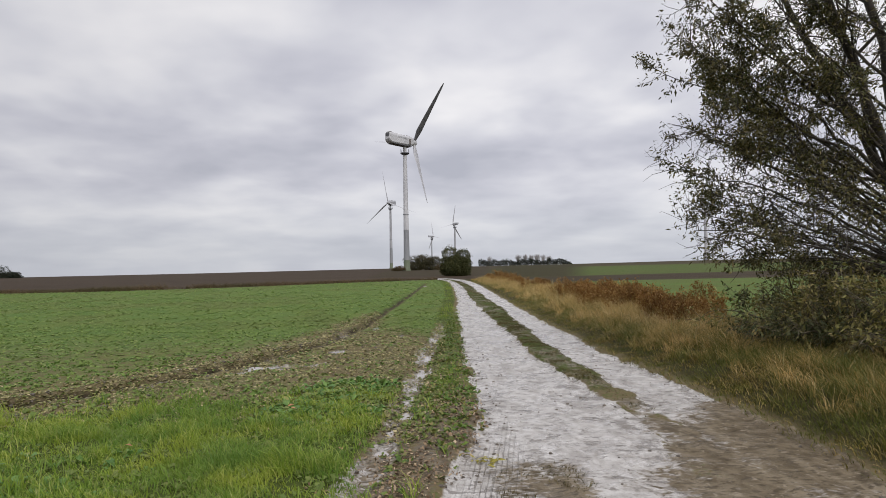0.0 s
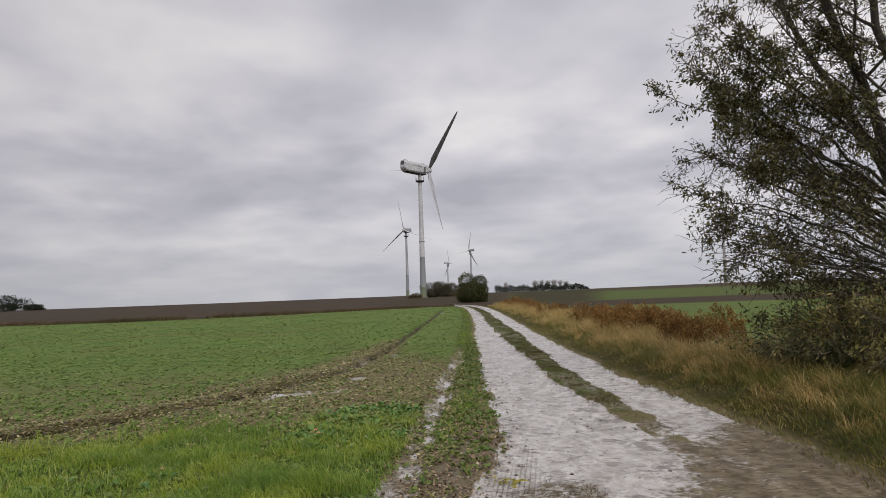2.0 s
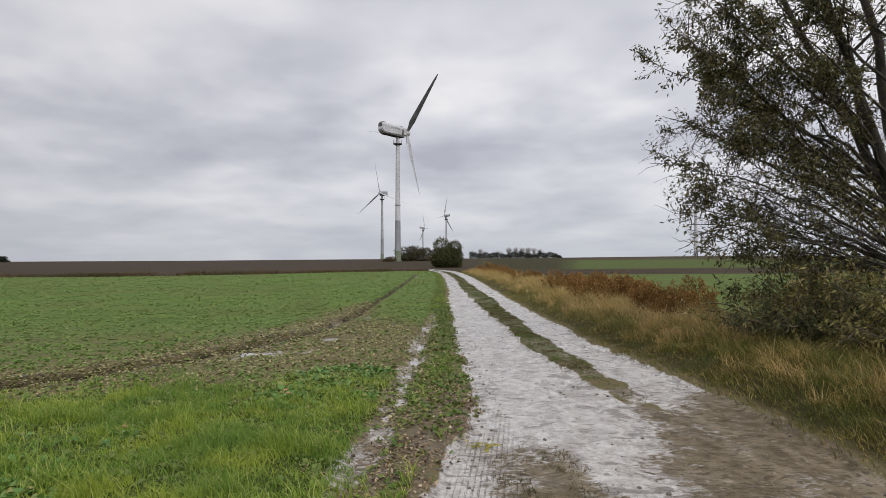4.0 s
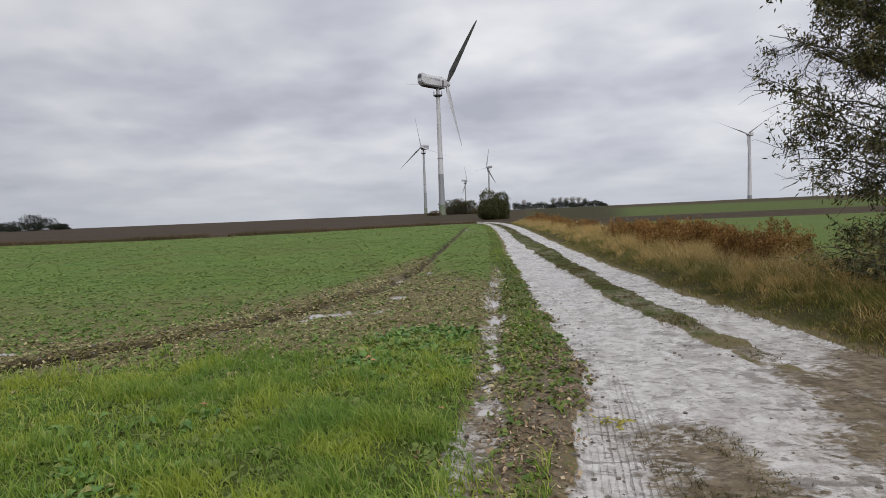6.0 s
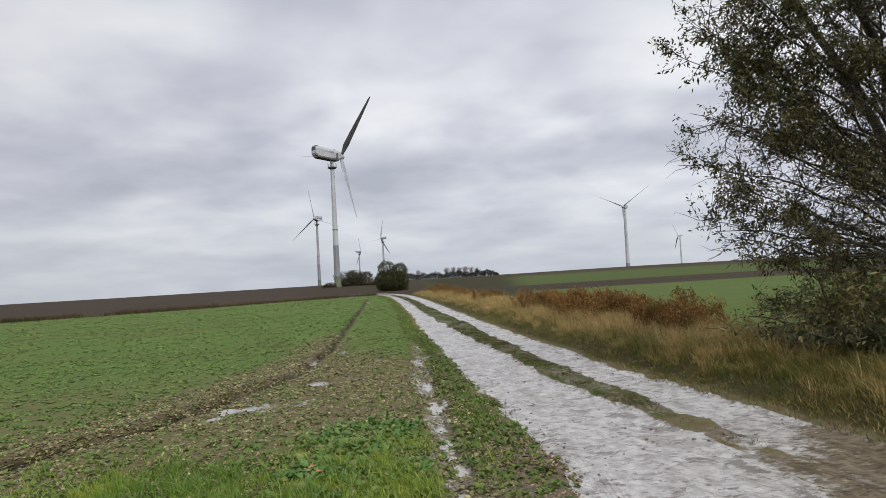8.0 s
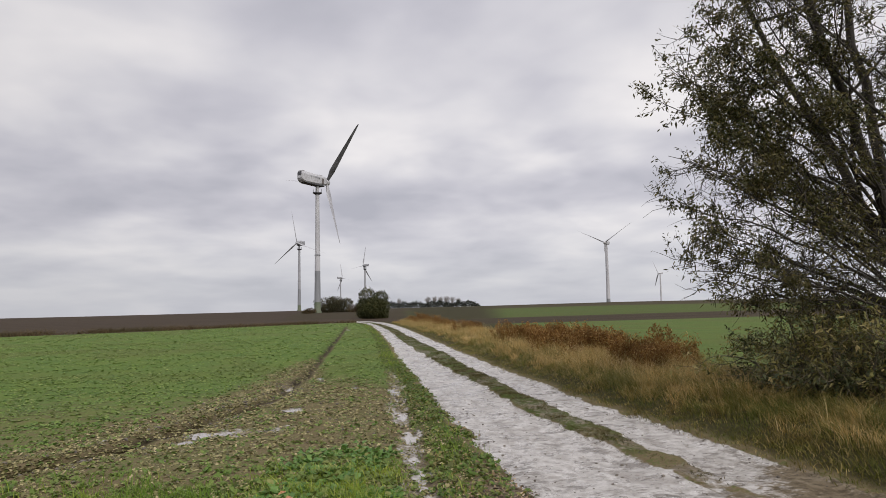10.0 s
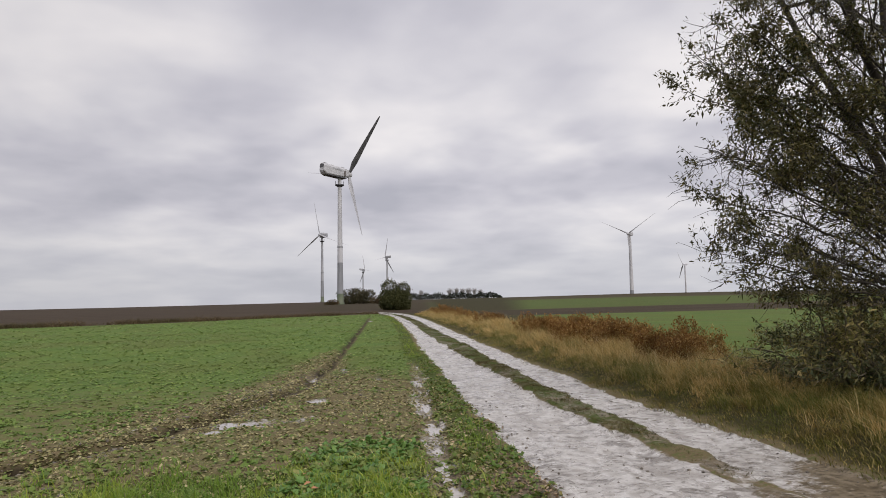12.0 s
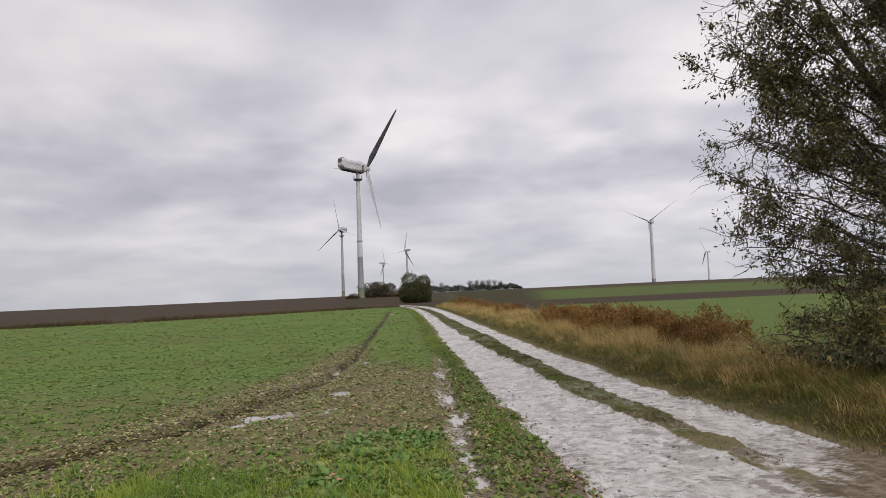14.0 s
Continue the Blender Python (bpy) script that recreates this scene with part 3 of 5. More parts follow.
def leaf_set(p, heading, size, wide, pitch, droop, roll=None, flat_=False):
    """Folded leaves: four faces each, growing from p along a heading."""
    n = len(p)
    s = np.array([0.0, 0.5, 1.0])[None, :]
    prof = np.array([0.12, 1.0, 0.1])[None, :]
    run = size[:, None] * s
    hx, hy = np.cos(heading)[:, None], np.sin(heading)[:, None]
    out = run * np.cos(pitch)[:, None]
    lift = run * np.sin(pitch)[:, None] - droop[:, None] * size[:, None] * s**2
    mid = np.stack([p[:, 0:1] + hx * out, p[:, 1:2] + hy * out, p[:, 2:3] + lift], -1)
    half = (wide * size)[:, None] * prof / 2
    r = np.zeros(n) if roll is None else roll
    ex, ey, ez = -hy * np.cos(r)[:, None] * half, hx * np.cos(r)[:, None] * half, np.sin(r)[:, None] * half
    side = np.stack([ex, ey, ez], -1)
    if flat_:
        v = np.stack([mid - side, mid + side], 2).reshape(n, 6, 3)
        q = np.array([[0, 1, 3, 2], [2, 3, 5, 4]])
        return v.reshape(-1, 3), (np.arange(n)[:, None, None] * 6 + q[None]).reshape(-1, 4)
    fold = np.zeros_like(side)
    fold[..., 2] = 0.25 * half
    v = np.stack([mid - side + fold, mid, mid + side + fold], 2).reshape(n, 9, 3)
    q = np.array([[0, 1, 4, 3], [1, 2, 5, 4], [3, 4, 7, 6], [4, 5, 8, 7]])
    f = (np.arange(n)[:, None, None] * 9 + q[None]).reshape(-1, 4)
    return v.reshape(-1, 3), f


def join(sets):
    vs, fs, base = [], [], 0
    for v, f in sets:
        vs.append(v)
        fs.append(f + base)
        base += len(v)
    return np.concatenate(vs), np.concatenate(fs)


def scatter(x0, x1, y0, y1, per_m2, chance):
    """Random places, kept by a chance of 0 to 1 that depends on the place."""
    n = int((x1 - x0) * (y1 - y0) * per_m2)
    x, y = rng.uniform(x0, x1, n), rng.uniform(y0, y1, n)
    keep = rng.random(n) < chance(x, y)
    return x[keep], y[keep]


def tube(points, radii, sides=6):
    """A tapering round limb along points, open at the ends."""
    p, r = np.asarray(points, float), np.asarray(radii, float)
    t = np.gradient(p, axis=0)
    t /= np.linalg.norm(t, axis=1)[:, None] + 1e-9
    ref = np.where(np.abs(t[:, 2:3]) > 0.9, [[1.0, 0, 0]], [[0, 0, 1.0]])
    u = np.cross(t, ref)
    u /= np.linalg.norm(u, axis=1)[:, None] + 1e-9
    v = np.cross(t, u)
    a = np.arange(sides) * 2 * np.pi / sides
    ring = p[:, None] + r[:, None, None] * (np.cos(a)[None, :, None] * u[:, None] + np.sin(a)[None, :, None] * v[:, None])
    i, j = np.meshgrid(np.arange(len(p) - 1), np.arange(sides), indexing="ij")
    k = (j + 1) % sides
    f = np.stack([i * sides + j, i * sides + k, (i + 1) * sides + k, (i + 1) * sides + j], -1).reshape(-1, 4)
    return ring.reshape(-1, 3), f


# ---------------------------------------------------------------- ground
def graded(stops):
    """Coordinates between stops (value, step) with a step that changes evenly."""
    out = [stops[0][0]]
    while out[-1] < stops[-1][0]:
        out.append(out[-1] + float(np.interp(out[-1], [s[0] for s in stops], [s[1] for s in stops])))
    return np.array(out)


def build_ground():
    gx = graded([(-4000, 400), (-900, 90), (-200, 12), (-60, 2.5), (-20, 0.5), (-7, 0.1), (-4, 0.085), (-0.8, 0.065), (0, 0.055), (4.4, 0.06), (6, 0.15), (14, 0.4), (40, 1.5), (150, 8), (500, 40), (4000, 400)])
    gy = graded([(-3000, 400), (-300, 40), (-30, 5), (0, 0.6), (2.5, 0.1), (4, 0.06), (9, 0.08), (14, 0.14), (25, 0.28), (50, 0.6), (80, 1.2), (150, 4), (300, 8), (700, 40), (4000, 300)])
    x, y = (a.ravel() for a in np.meshgrid(gx, gy))
    v = np.stack([x, y, ground_z(x, y)], -1)
    nx, ny = len(gx), len(gy)
    i, j = np.meshgrid(np.arange(nx - 1), np.arange(ny - 1))
    o = (j * nx + i).ravel()
    me = np_mesh("ground", v, np.stack([o, o + 1, o + nx + 1, o + nx], -1), GROUND, True)
    left, right, whole = road_parts(x, y)
    far = np.hypot(x, y)
    strip = (whole - np.maximum(left, right)).clip(0, 1) * ease(y, 79, 74)
    # brown mud: the near end of the road between and beyond the tracks, and the wet line in the field
    churn = 0.3 * lumps(x, y, 0.8, 3) + 0.4 * lumps(x, y * 0.6, 0.2, 6)
    brim = np.interp(y, [4.5, 5.3, 6.0, 6.6, 7.2, 8.0], [1.75, 2.2, 2.52, 2.7, 2.95, 3.2])
    worn = ease(x - brim + 0.5 * (lumps(x, y, 0.5, 2) - 0.5) + 0.3 * (lumps(x, y, 0.15, 1) - 0.5), -0.35, 0.75) * ease(y + 0.9 * (lumps(x, y, 0.4, 5) - 0.5), 8.1, 7.0)
    patch = np.exp(-(((x - 2.85) / 0.3) ** 2)) * ease(y, 5.5, 6.1) * ease(y, 7.9, 7.2) * ease(lumps(x, y, 0.35, 4), 0.35, 0.6)
    near_mud = ease(whole, 0.0, 0.3) * (worn * (0.55 + churn) + 0.5 * patch)
    near_mud = np.maximum(near_mud, whole * np.exp(-(((x - 1.3) / 0.45) ** 4)) * ease(y, 6.0, 5.5) * (0.46 + 0.5 * lumps(x, y, 0.3, 6)))
    wet = np.exp(-(((x - np.interp(y, WET_Y, WET_X) + 0.15 * (lumps(x, y, 0.6, 4) - 0.5)) / 0.2) ** 2)) * ease(y, 24, 17) * (1 - whole) * (0.5 + 0.6 * lumps(x, y, 0.5, 7))
    edge_mud = ease(x, np.interp(y, WET_Y, WET_X) - 0.3, np.interp(y, WET_Y, WET_X)) * (1 - whole) * ease(x, edge_a(y) + 0.3, edge_a(y)) * ease(y, 9.5, 7.5) * (0.3 + 0.6 * lumps(x, y, 0.4, 1))
    mud = np.maximum.reduce([near_mud, edge_mud, strip * (0.37 + 0.6 * (lumps(x, y, 0.4, 1) - 0.5)), wet * 0.7, hollows(x, y) * 0.7])
    pale = np.exp(-(((x - np.interp(y, WET_Y, WET_X) + 0.25 * (lumps(x, y, 0.5, 2) - 0.5)) / (0.15 + 0.14 * lumps(x, y, 0.8, 5) + 0.07 * ease(y, 9, 6))) ** 2)) * ease(y, 22, 17) * (1 - whole) * (0.32 + 0.6 * lumps(x, y, 0.3, 3))
    pale = np.maximum(pale, 0.62 * np.exp(-(((x + 1.75) / 0.8) ** 2) - ((y - 11.6) / 0.55) ** 2) * (0.3 + lumps(x, y, 0.25, 1)))
    pale = np.maximum(pale, 0.55 * np.exp(-(((rut_gap(x, y) + 0.3) / 0.16) ** 2)) * ease(y, 20, 10) * (0.1 + lumps(x, y, 0.5, 6)) * ease(x, -9, -6))
    road = np.maximum.reduce([np.maximum(left, right) * ease(y, 79, 74), pale, strip * (0.15 + 0.4 * ease(y, 9.0, 6.8)) * (0.4 + 1.2 * lumps(x, y, 0.3, 4))])
    right_side = ease(x - np.interp(y, ROAD_Y, D_X), 0.0, 0.3)
    left_side = 1 - ease(x - np.interp(y, ROAD_Y, A_X), -0.3, 0.0)
    beyond = ease(y - field_edge(x), -0.5, 0.5)
    plough = beyond * ease(np.degrees(np.arctan2(x, y)), 10, 7)
    in_right = (x > 9) | (y > 90)
    band = ease(y, 53, 55) * ease(y, 73 + 0.05 * x, 70 + 0.05 * x)
    top = ease(far, 165, 185)
    plough = np.maximum(plough, right_side * in_right * np.maximum(band, top * 0.8))
    turn = np.degrees(np.arctan2(x, y))
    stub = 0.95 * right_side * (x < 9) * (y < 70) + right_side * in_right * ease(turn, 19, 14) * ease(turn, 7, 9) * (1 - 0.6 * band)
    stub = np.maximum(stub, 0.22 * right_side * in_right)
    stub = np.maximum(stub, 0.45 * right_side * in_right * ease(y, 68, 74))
    crop = np.where(left_side > 0.5, (1 - beyond) * (1 - bare(x, y)) * 0.9, right_side * in_right * (1 - band) * (1 - top))
    crop = crop * (0.5 + 0.5 * ease(y, 9, 28))
    crop *= np.where(y < 9, ease(np.hypot(x + 1, y), 6, 11), 1)
    turf_left = left_side * ease(y, 9.2, 8.0) * ease(x, -6.5, -3.5) * (1 - bare(x, y))
    turf_edge = left_side * ease(x - np.interp(y, ROAD_Y, A_X), -1.0, -0.4) * ease(y, 6, 8)
    turf = np.maximum.reduce([turf_left, turf_edge * (1 - 0.6 * bare(x, y)), right_side * (x < 9) * (y < 90) * 0.3, strip * (0.6 * ease(y, 7.5, 9) + 0.2 * ease(y, 9, 14)) * (0.6 + 0.7 * lumps(x, y, 0.3, 6)), (y < 2.5) * 0.9 * (1 - whole)])
    for name, cols in (("zone", (road, mud, plough)), ("cover", (crop, turf, stub))):
        at = me.attributes.new(name, "FLOAT_COLOR", "POINT")
        data = np.stack([*cols, np.ones_like(x)], -1).astype(np.float32).clip(0, 1)
        at.data.foreach_set("color", data.ravel())
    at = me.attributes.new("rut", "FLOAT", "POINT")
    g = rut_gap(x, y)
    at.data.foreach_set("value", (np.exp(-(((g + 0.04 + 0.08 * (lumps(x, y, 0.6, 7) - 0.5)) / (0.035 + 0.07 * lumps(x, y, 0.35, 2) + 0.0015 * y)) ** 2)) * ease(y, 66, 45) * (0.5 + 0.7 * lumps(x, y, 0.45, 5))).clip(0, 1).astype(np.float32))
    at = me.attributes.new("tread", "FLOAT", "POINT")
    mark = np.exp(-(((x - np.interp(y, [3, 5, 7, 9], [0.5, 0.82, 1.25, 1.6])) / 0.26) ** 4)) * ease(y, 6.6, 5.7) * whole
    mark = np.maximum(mark, 0.55 * whole * np.exp(-(((x - np.interp(y, [5, 9, 14, 25], [1.05, 1.5, 1.75, 2.5])) / 0.09) ** 4)) * ease(y, 18, 8) * ease(lumps(x, y, 1.0, 6), 0.35, 0.6))
    at.data.foreach_set("value", mark.astype(np.float32))
    return tagged(new("ground", me), "wet green and brown farmland with a pale rutted clay track", "ground", kind="structure")


build_ground()


def puddle(px, py, rx, ry, seed):
    """A thin sheet of still water in a hollow, broken up at its rim by crumbs of soil."""
    a = np.linspace(0, 2 * np.pi, 24, endpoint=False)
    level = float(np.percentile(ground_z(px + rx * 0.8 * np.cos(a), py + ry * 0.8 * np.sin(a)), 45))
    cx, cy = max(0.016, rx / 22), max(0.016, ry / 22)
    gx, gy = np.arange(-1.5 * rx, 1.5 * rx + cx, cx), np.arange(-1.5 * ry, 1.5 * ry + cy, cy)
    u, v = (c.ravel() for c in np.meshgrid(gx, gy))
    rough = 0.6 * (lumps(px + u, py + 0.5 * v, 0.75 * rx, seed) - 0.5) + 0.62 * (lumps(px + u, py + 0.6 * v, 0.3 * rx, seed + 3) - 0.5)
    wet = np.exp(-0.8 * ((u / rx) ** 2 + (v / ry) ** 2)) + rough > 0.5
    grid = np.arange(len(u)).reshape(len(gy), len(gx))
    quads = np.stack([grid[:-1, :-1], grid[:-1, 1:], grid[1:, 1:], grid[1:, :-1]], -1).reshape(-1, 4)
    quads = quads[wet[quads].sum(1) >= 3]
    used, back = np.unique(quads, return_inverse=True)
    me = np_mesh("puddle", np.stack([u[used], v[used], 0 * u[used]], -1), back.reshape(-1, 4), WATER)
    ob = part("puddle", me, WATER)
    ob.location = (px, py, level)
    return tagged(ob, "shallow broken puddle of still water reflecting the grey sky", "puddle", "puddles in the field", "structure")


for n_p, row in enumerate(PUDDLES):
    puddle(*row, n_p + 1)


# ---------------------------------------------------------------- wind turbines
def ring_solid(bm, levels, sides=24):
    """A turned solid of (z, radius) levels with closed ends."""
    rings = []
    for z, r in levels:
        rings.append([bm.verts.new((r * math.cos(a), r * math.sin(a), z)) for a in (k * 2 * math.pi / sides for k in range(sides))])
    for p, q in zip(rings, rings[1:]):
        for k in range(sides):
            bm.faces.new((p[k], p[(k + 1) % sides], q[(k + 1) % sides], q[k]))
    bm.faces.new(rings[0][::-1])
    bm.faces.new(rings[-1])


def turned(name, levels, mat, parent, label="", sides=24):
    bm = bmesh.new()
    ring_solid(bm, levels, sides)
    return part(name, bm, mat, parent, label, True)


def blade_mesh(length, chord):
    """A rotor blade along z: round root, widest at a fifth, twisted, thin tip."""
    bm = bmesh.new()
    rows = []
    for s, c, thick, twist in ((0.0, 0.42, 1.0, 16), (0.05, 0.42, 1.0, 16), (0.12, 0.7, 0.55, 15), (0.2, 1.0, 0.3, 12), (0.35, 0.86, 0.22, 8), (0.55, 0.66, 0.18, 4), (0.75, 0.48, 0.16, 1), (0.92, 0.32, 0.14, 0), (0.99, 0.16, 0.14, 0), (1.0, 0.05, 0.14, 0)):
        row, turn = [], radians(twist)
        for k in range(12):
            a = k * 2 * math.pi / 12
            u, v = chord * c * (math.cos(a) / 2 + 0.14 * (1 - thick)), chord * c * thick * math.sin(a) / 2
            row.append(bm.verts.new((u * math.cos(turn) - v * math.sin(turn), u * math.sin(turn) + v * math.cos(turn), s * length)))
        rows.append(row)
    for p, q in zip(rows, rows[1:]):
        for k in range(12):
            bm.faces.new((p[k], p[(k + 1) % 12], q[(k + 1) % 12], q[k]))
    bm.faces.new(rows[0][::-1])
    bm.faces.new(rows[-1])
    return bm


def nacelle_mesh(rear, front, wide, high):
    """A long housing along +x: flat belly, rounded roof, narrower towards the rotor."""
    bm = bmesh.new()
    rows = []
    for s, w_, h_, lift in ((0.0, 0.72, 0.6, 0.13), (0.03, 0.9, 0.8, 0.08), (0.1, 1.0, 0.98, 0.01), (0.2, 1.0, 1.0, 0.0), (0.55, 0.97, 0.95, 0.0), (0.85, 0.82, 0.82, 0.02), (1.0, 0.66, 0.66, 0.05)):
        x = -rear + s * (front + rear)
        row = []
        for cy, cz in ((-0.38, -0.5), (0.38, -0.5), (0.48, -0.4), (0.5, 0.2), (0.42, 0.42), (0.25, 0.5), (-0.25, 0.5), (-0.42, 0.42), (-0.5, 0.2), (-0.48, -0.4)):
            row.append(bm.verts.new((x, cy * wide * w_, cz * high * h_ + lift * high)))
        rows.append(row)
    for p, q in zip(rows, rows[1:]):
        for k in range(10):
            bm.faces.new((p[k], p[(k + 1) % 10], q[(k + 1) % 10], q[k]))
    bm.faces.new(rows[0][::-1])
    bm.faces.new(rows[-1])
    return bm


def box(bm, cx, cy, cz, sx, sy, sz):
    m = Matrix.Translation((cx, cy, cz)) @ Matrix.Diagonal((sx, sy, sz, 1))
    bmesh.ops.create_cube(bm, size=1, matrix=m)


def wind_turbine(x, y, z, hub, length, axis, phase, label, old=True, tilt=-3.0, base_r=0.87, top_r=0.5, size=1.0, pitch=5, paint=None, chord=0.095):
    """axis: the way the rotor faces, in degrees from +x towards +y; phase: the first blade, from the side."""
    paint = paint or WHITE
    root = new("wind_turbine")
    root.location = (x, y, z)
    tagged(root, label, "wind turbine", "turbines on the plain")
    h = hub - z
    top = h - 1.75 * size
    if old:
        third = top * 0.33
        turned("tower_foot", [(-0.6, base_r * 1.3), (0.5, base_r * 1.3), (0.5, base_r), (3.0, base_r * 0.985)], MOSS, root, "green-stained tower foot")
        turned("tower_lower", [(3.0, base_r * 0.985), (third, base_r * 0.86)], GREY, root, "grey lower tower section")
        turned("tower_middle", [(third, base_r * 0.86), (third + 1.8, base_r * 0.85), (third + 1.8, base_r * 0.84), (top * 0.52, base_r * 0.76)], paint, root)
        turned("flange", [(third + 4.2, base_r * 0.92), (third + 4.45, base_r * 0.92)], GREY, root)
        turned("tower_upper", [(top * 0.52, base_r * 0.76), (top, top_r)], paint, root)
        plat = turned("platform", [(top - 2.3, top_r * 1.15), (top - 1.95, top_r * 2.5), (top - 1.7, top_r * 2.5)], DARK, root, "dark yaw platform")
        for k in range(6):
            a = k * math.pi / 3 + 0.4
            bm = bmesh.new()
            box(bm, top_r * 2.5 * math.cos(a), top_r * 2.5 * math.sin(a), top - 1.2, 0.09, 0.09, 1.0)
            part("rail_post", bm, DARK, plat)
        turned("yaw_neck", [(top - 0.02, top_r * 0.9), (top + 0.6, top_r * 0.9)], paint, root)
    else:
        turned("tower_foot", [(-0.6, base_r * 1.1), (1.0, base_r), (1.6, base_r)], GREY, root)
        turned("tower", [(1.6, base_r), (top * 0.5, (base_r + top_r) / 2), (top + 0.5, top_r)], paint, root)
    head = Matrix.Translation((0, 0, h)) @ Matrix.Rotation(radians(axis), 4, "Z") @ Matrix.Rotation(radians(-tilt), 4, "Y")
    if old:
        bm = nacelle_mesh(6.2 * size, 2.7 * size, 2.7 * size, 3.1 * size)
    else:
        bm = nacelle_mesh(3.2 * size, 1.7 * size, 2.0 * size, 2.2 * size)
    body = part("nacelle", bm, paint, root, "weathered white nacelle")
    body.matrix_local = head
    if old:
        for name, spot, dims, mat in (("belly_pan", (-1.6, 0, -1.5), (6.6, 2.2, 0.3), DARK), ("roof_stain", (-1.1, 0.4, 1.47), (2.6, 0.9, 0.1), STAIN), ("rear_grille", (-6.2, 0, 0.75), (0.14, 1.5, 0.9), DARK), ("rear_rim", (-5.6, 0, 1.46), (0.9, 1.7, 0.14), STAIN), ("flank_stain", (1.0, 0, -0.25), (0.5, 2.52, 1.5), STAIN), ("roof_hatch", (0.6, 0.0, 1.42), (1.3, 1.2, 0.12), STAIN)):
            bm = bmesh.new()
            box(bm, *(c * size for c in spot), *(d * size for d in dims))
            bmesh.ops.bevel(bm, geom=bm.edges[:], offset=0.04, segments=1)
            part(name, bm, mat, body)
        # the faded maker's mark on the flank: plain bars
        for flank in (-1, 1):
            for px, w_ in ((-3.2, 0.5), (-2.5, 0.55), (-1.8, 0.5), (-1.1, 0.6), (-0.4, 0.5)):
                bm = bmesh.new()
                box(bm, px * size, flank * 1.345 * size, 0.45 * size, w_ * size, 0.03, 0.42 * size)
                part("mark_bar", bm, HAZED_FADED, body)
    nose = 3.3 * size if old else 2.3 * size
    r = 0.95 * size if old else 0.8 * size
    spinner = turned("hub", [(-0.7 * size, r * 0.95), (0.2 * size, r), (0.7 * size, r * 0.8), (1.0 * size, r * 0.45), (1.1 * size, r * 0.1)], paint, root)
    spinner.matrix_local = head @ Matrix.Translation((nose, 0, 0)) @ Matrix.Rotation(radians(90), 4, "Y")
    shared = None
    # first blade of the large turbine is darker than the other two
    coats = (DARK_BLADE if old and size == 1.0 and length == 19.0 else BLADE, BLADE, BLADE)
    for k in range(3):
        turn = head @ Matrix.Translation((nose, 0, 0)) @ Matrix.Rotation(radians(90 - phase - 120 * k), 4, "X") @ Matrix.Rotation(radians(pitch), 4, "Z")
        ob = part("blade", shared if shared else blade_mesh(length, length * chord), coats[k], root, "long pale rotor blade", True)
        if k:
            shared = ob.data
        ob.matrix_local = turn
    return root


OLD = "weathered white wind turbine standing still beyond the field"
wind_turbine(0.0, 175.0, -0.35, 36.3, 19.0, 40, 50, "large weathered white wind turbine with a stained long nacelle", pitch=160)
# the next three are greyer, with the haze of distance in their paint
wind_turbine(-8.5, 333.0, -1.0, 34.3, 17.2, 245, 81, OLD, paint=HAZED_FADED, chord=0.07, size=0.8)
wind_turbine(25.7, 651.0, -6.0, 29.5, 16.5, 24, -8, OLD, paint=HAZED_FADED, chord=0.075, size=0.6)
wind_turbine(34.8, 450.0, -3.0, 29.8, 15.0, 140, 72, OLD, paint=HAZED_FADED, pitch=-10, chord=0.08, size=0.5)
NEWER = "slender white wind turbine on the far green field"
wind_turbine(148.8, 301.6, 0.7, 31.6, 17.3, 225, 147, NEWER, False, base_r=1.0, top_r=0.65)
wind_turbine(390.0, 653.0, -2.0, 31.0, 17.3, 186, 60, NEWER, False, base_r=1.0, top_r=0.65)


# ---------------------------------------------------------------- trees and shrubs
def curve(a, b, bend, n):
    """A bent line from a to b."""
    s = np.linspace(0, 1, n)[:, None]
    a, b = np.asarray(a, float), np.asarray(b, float)
    return a * (1 - s) + b * s + np.asarray(bend, float) * 4 * s * (1 - s)


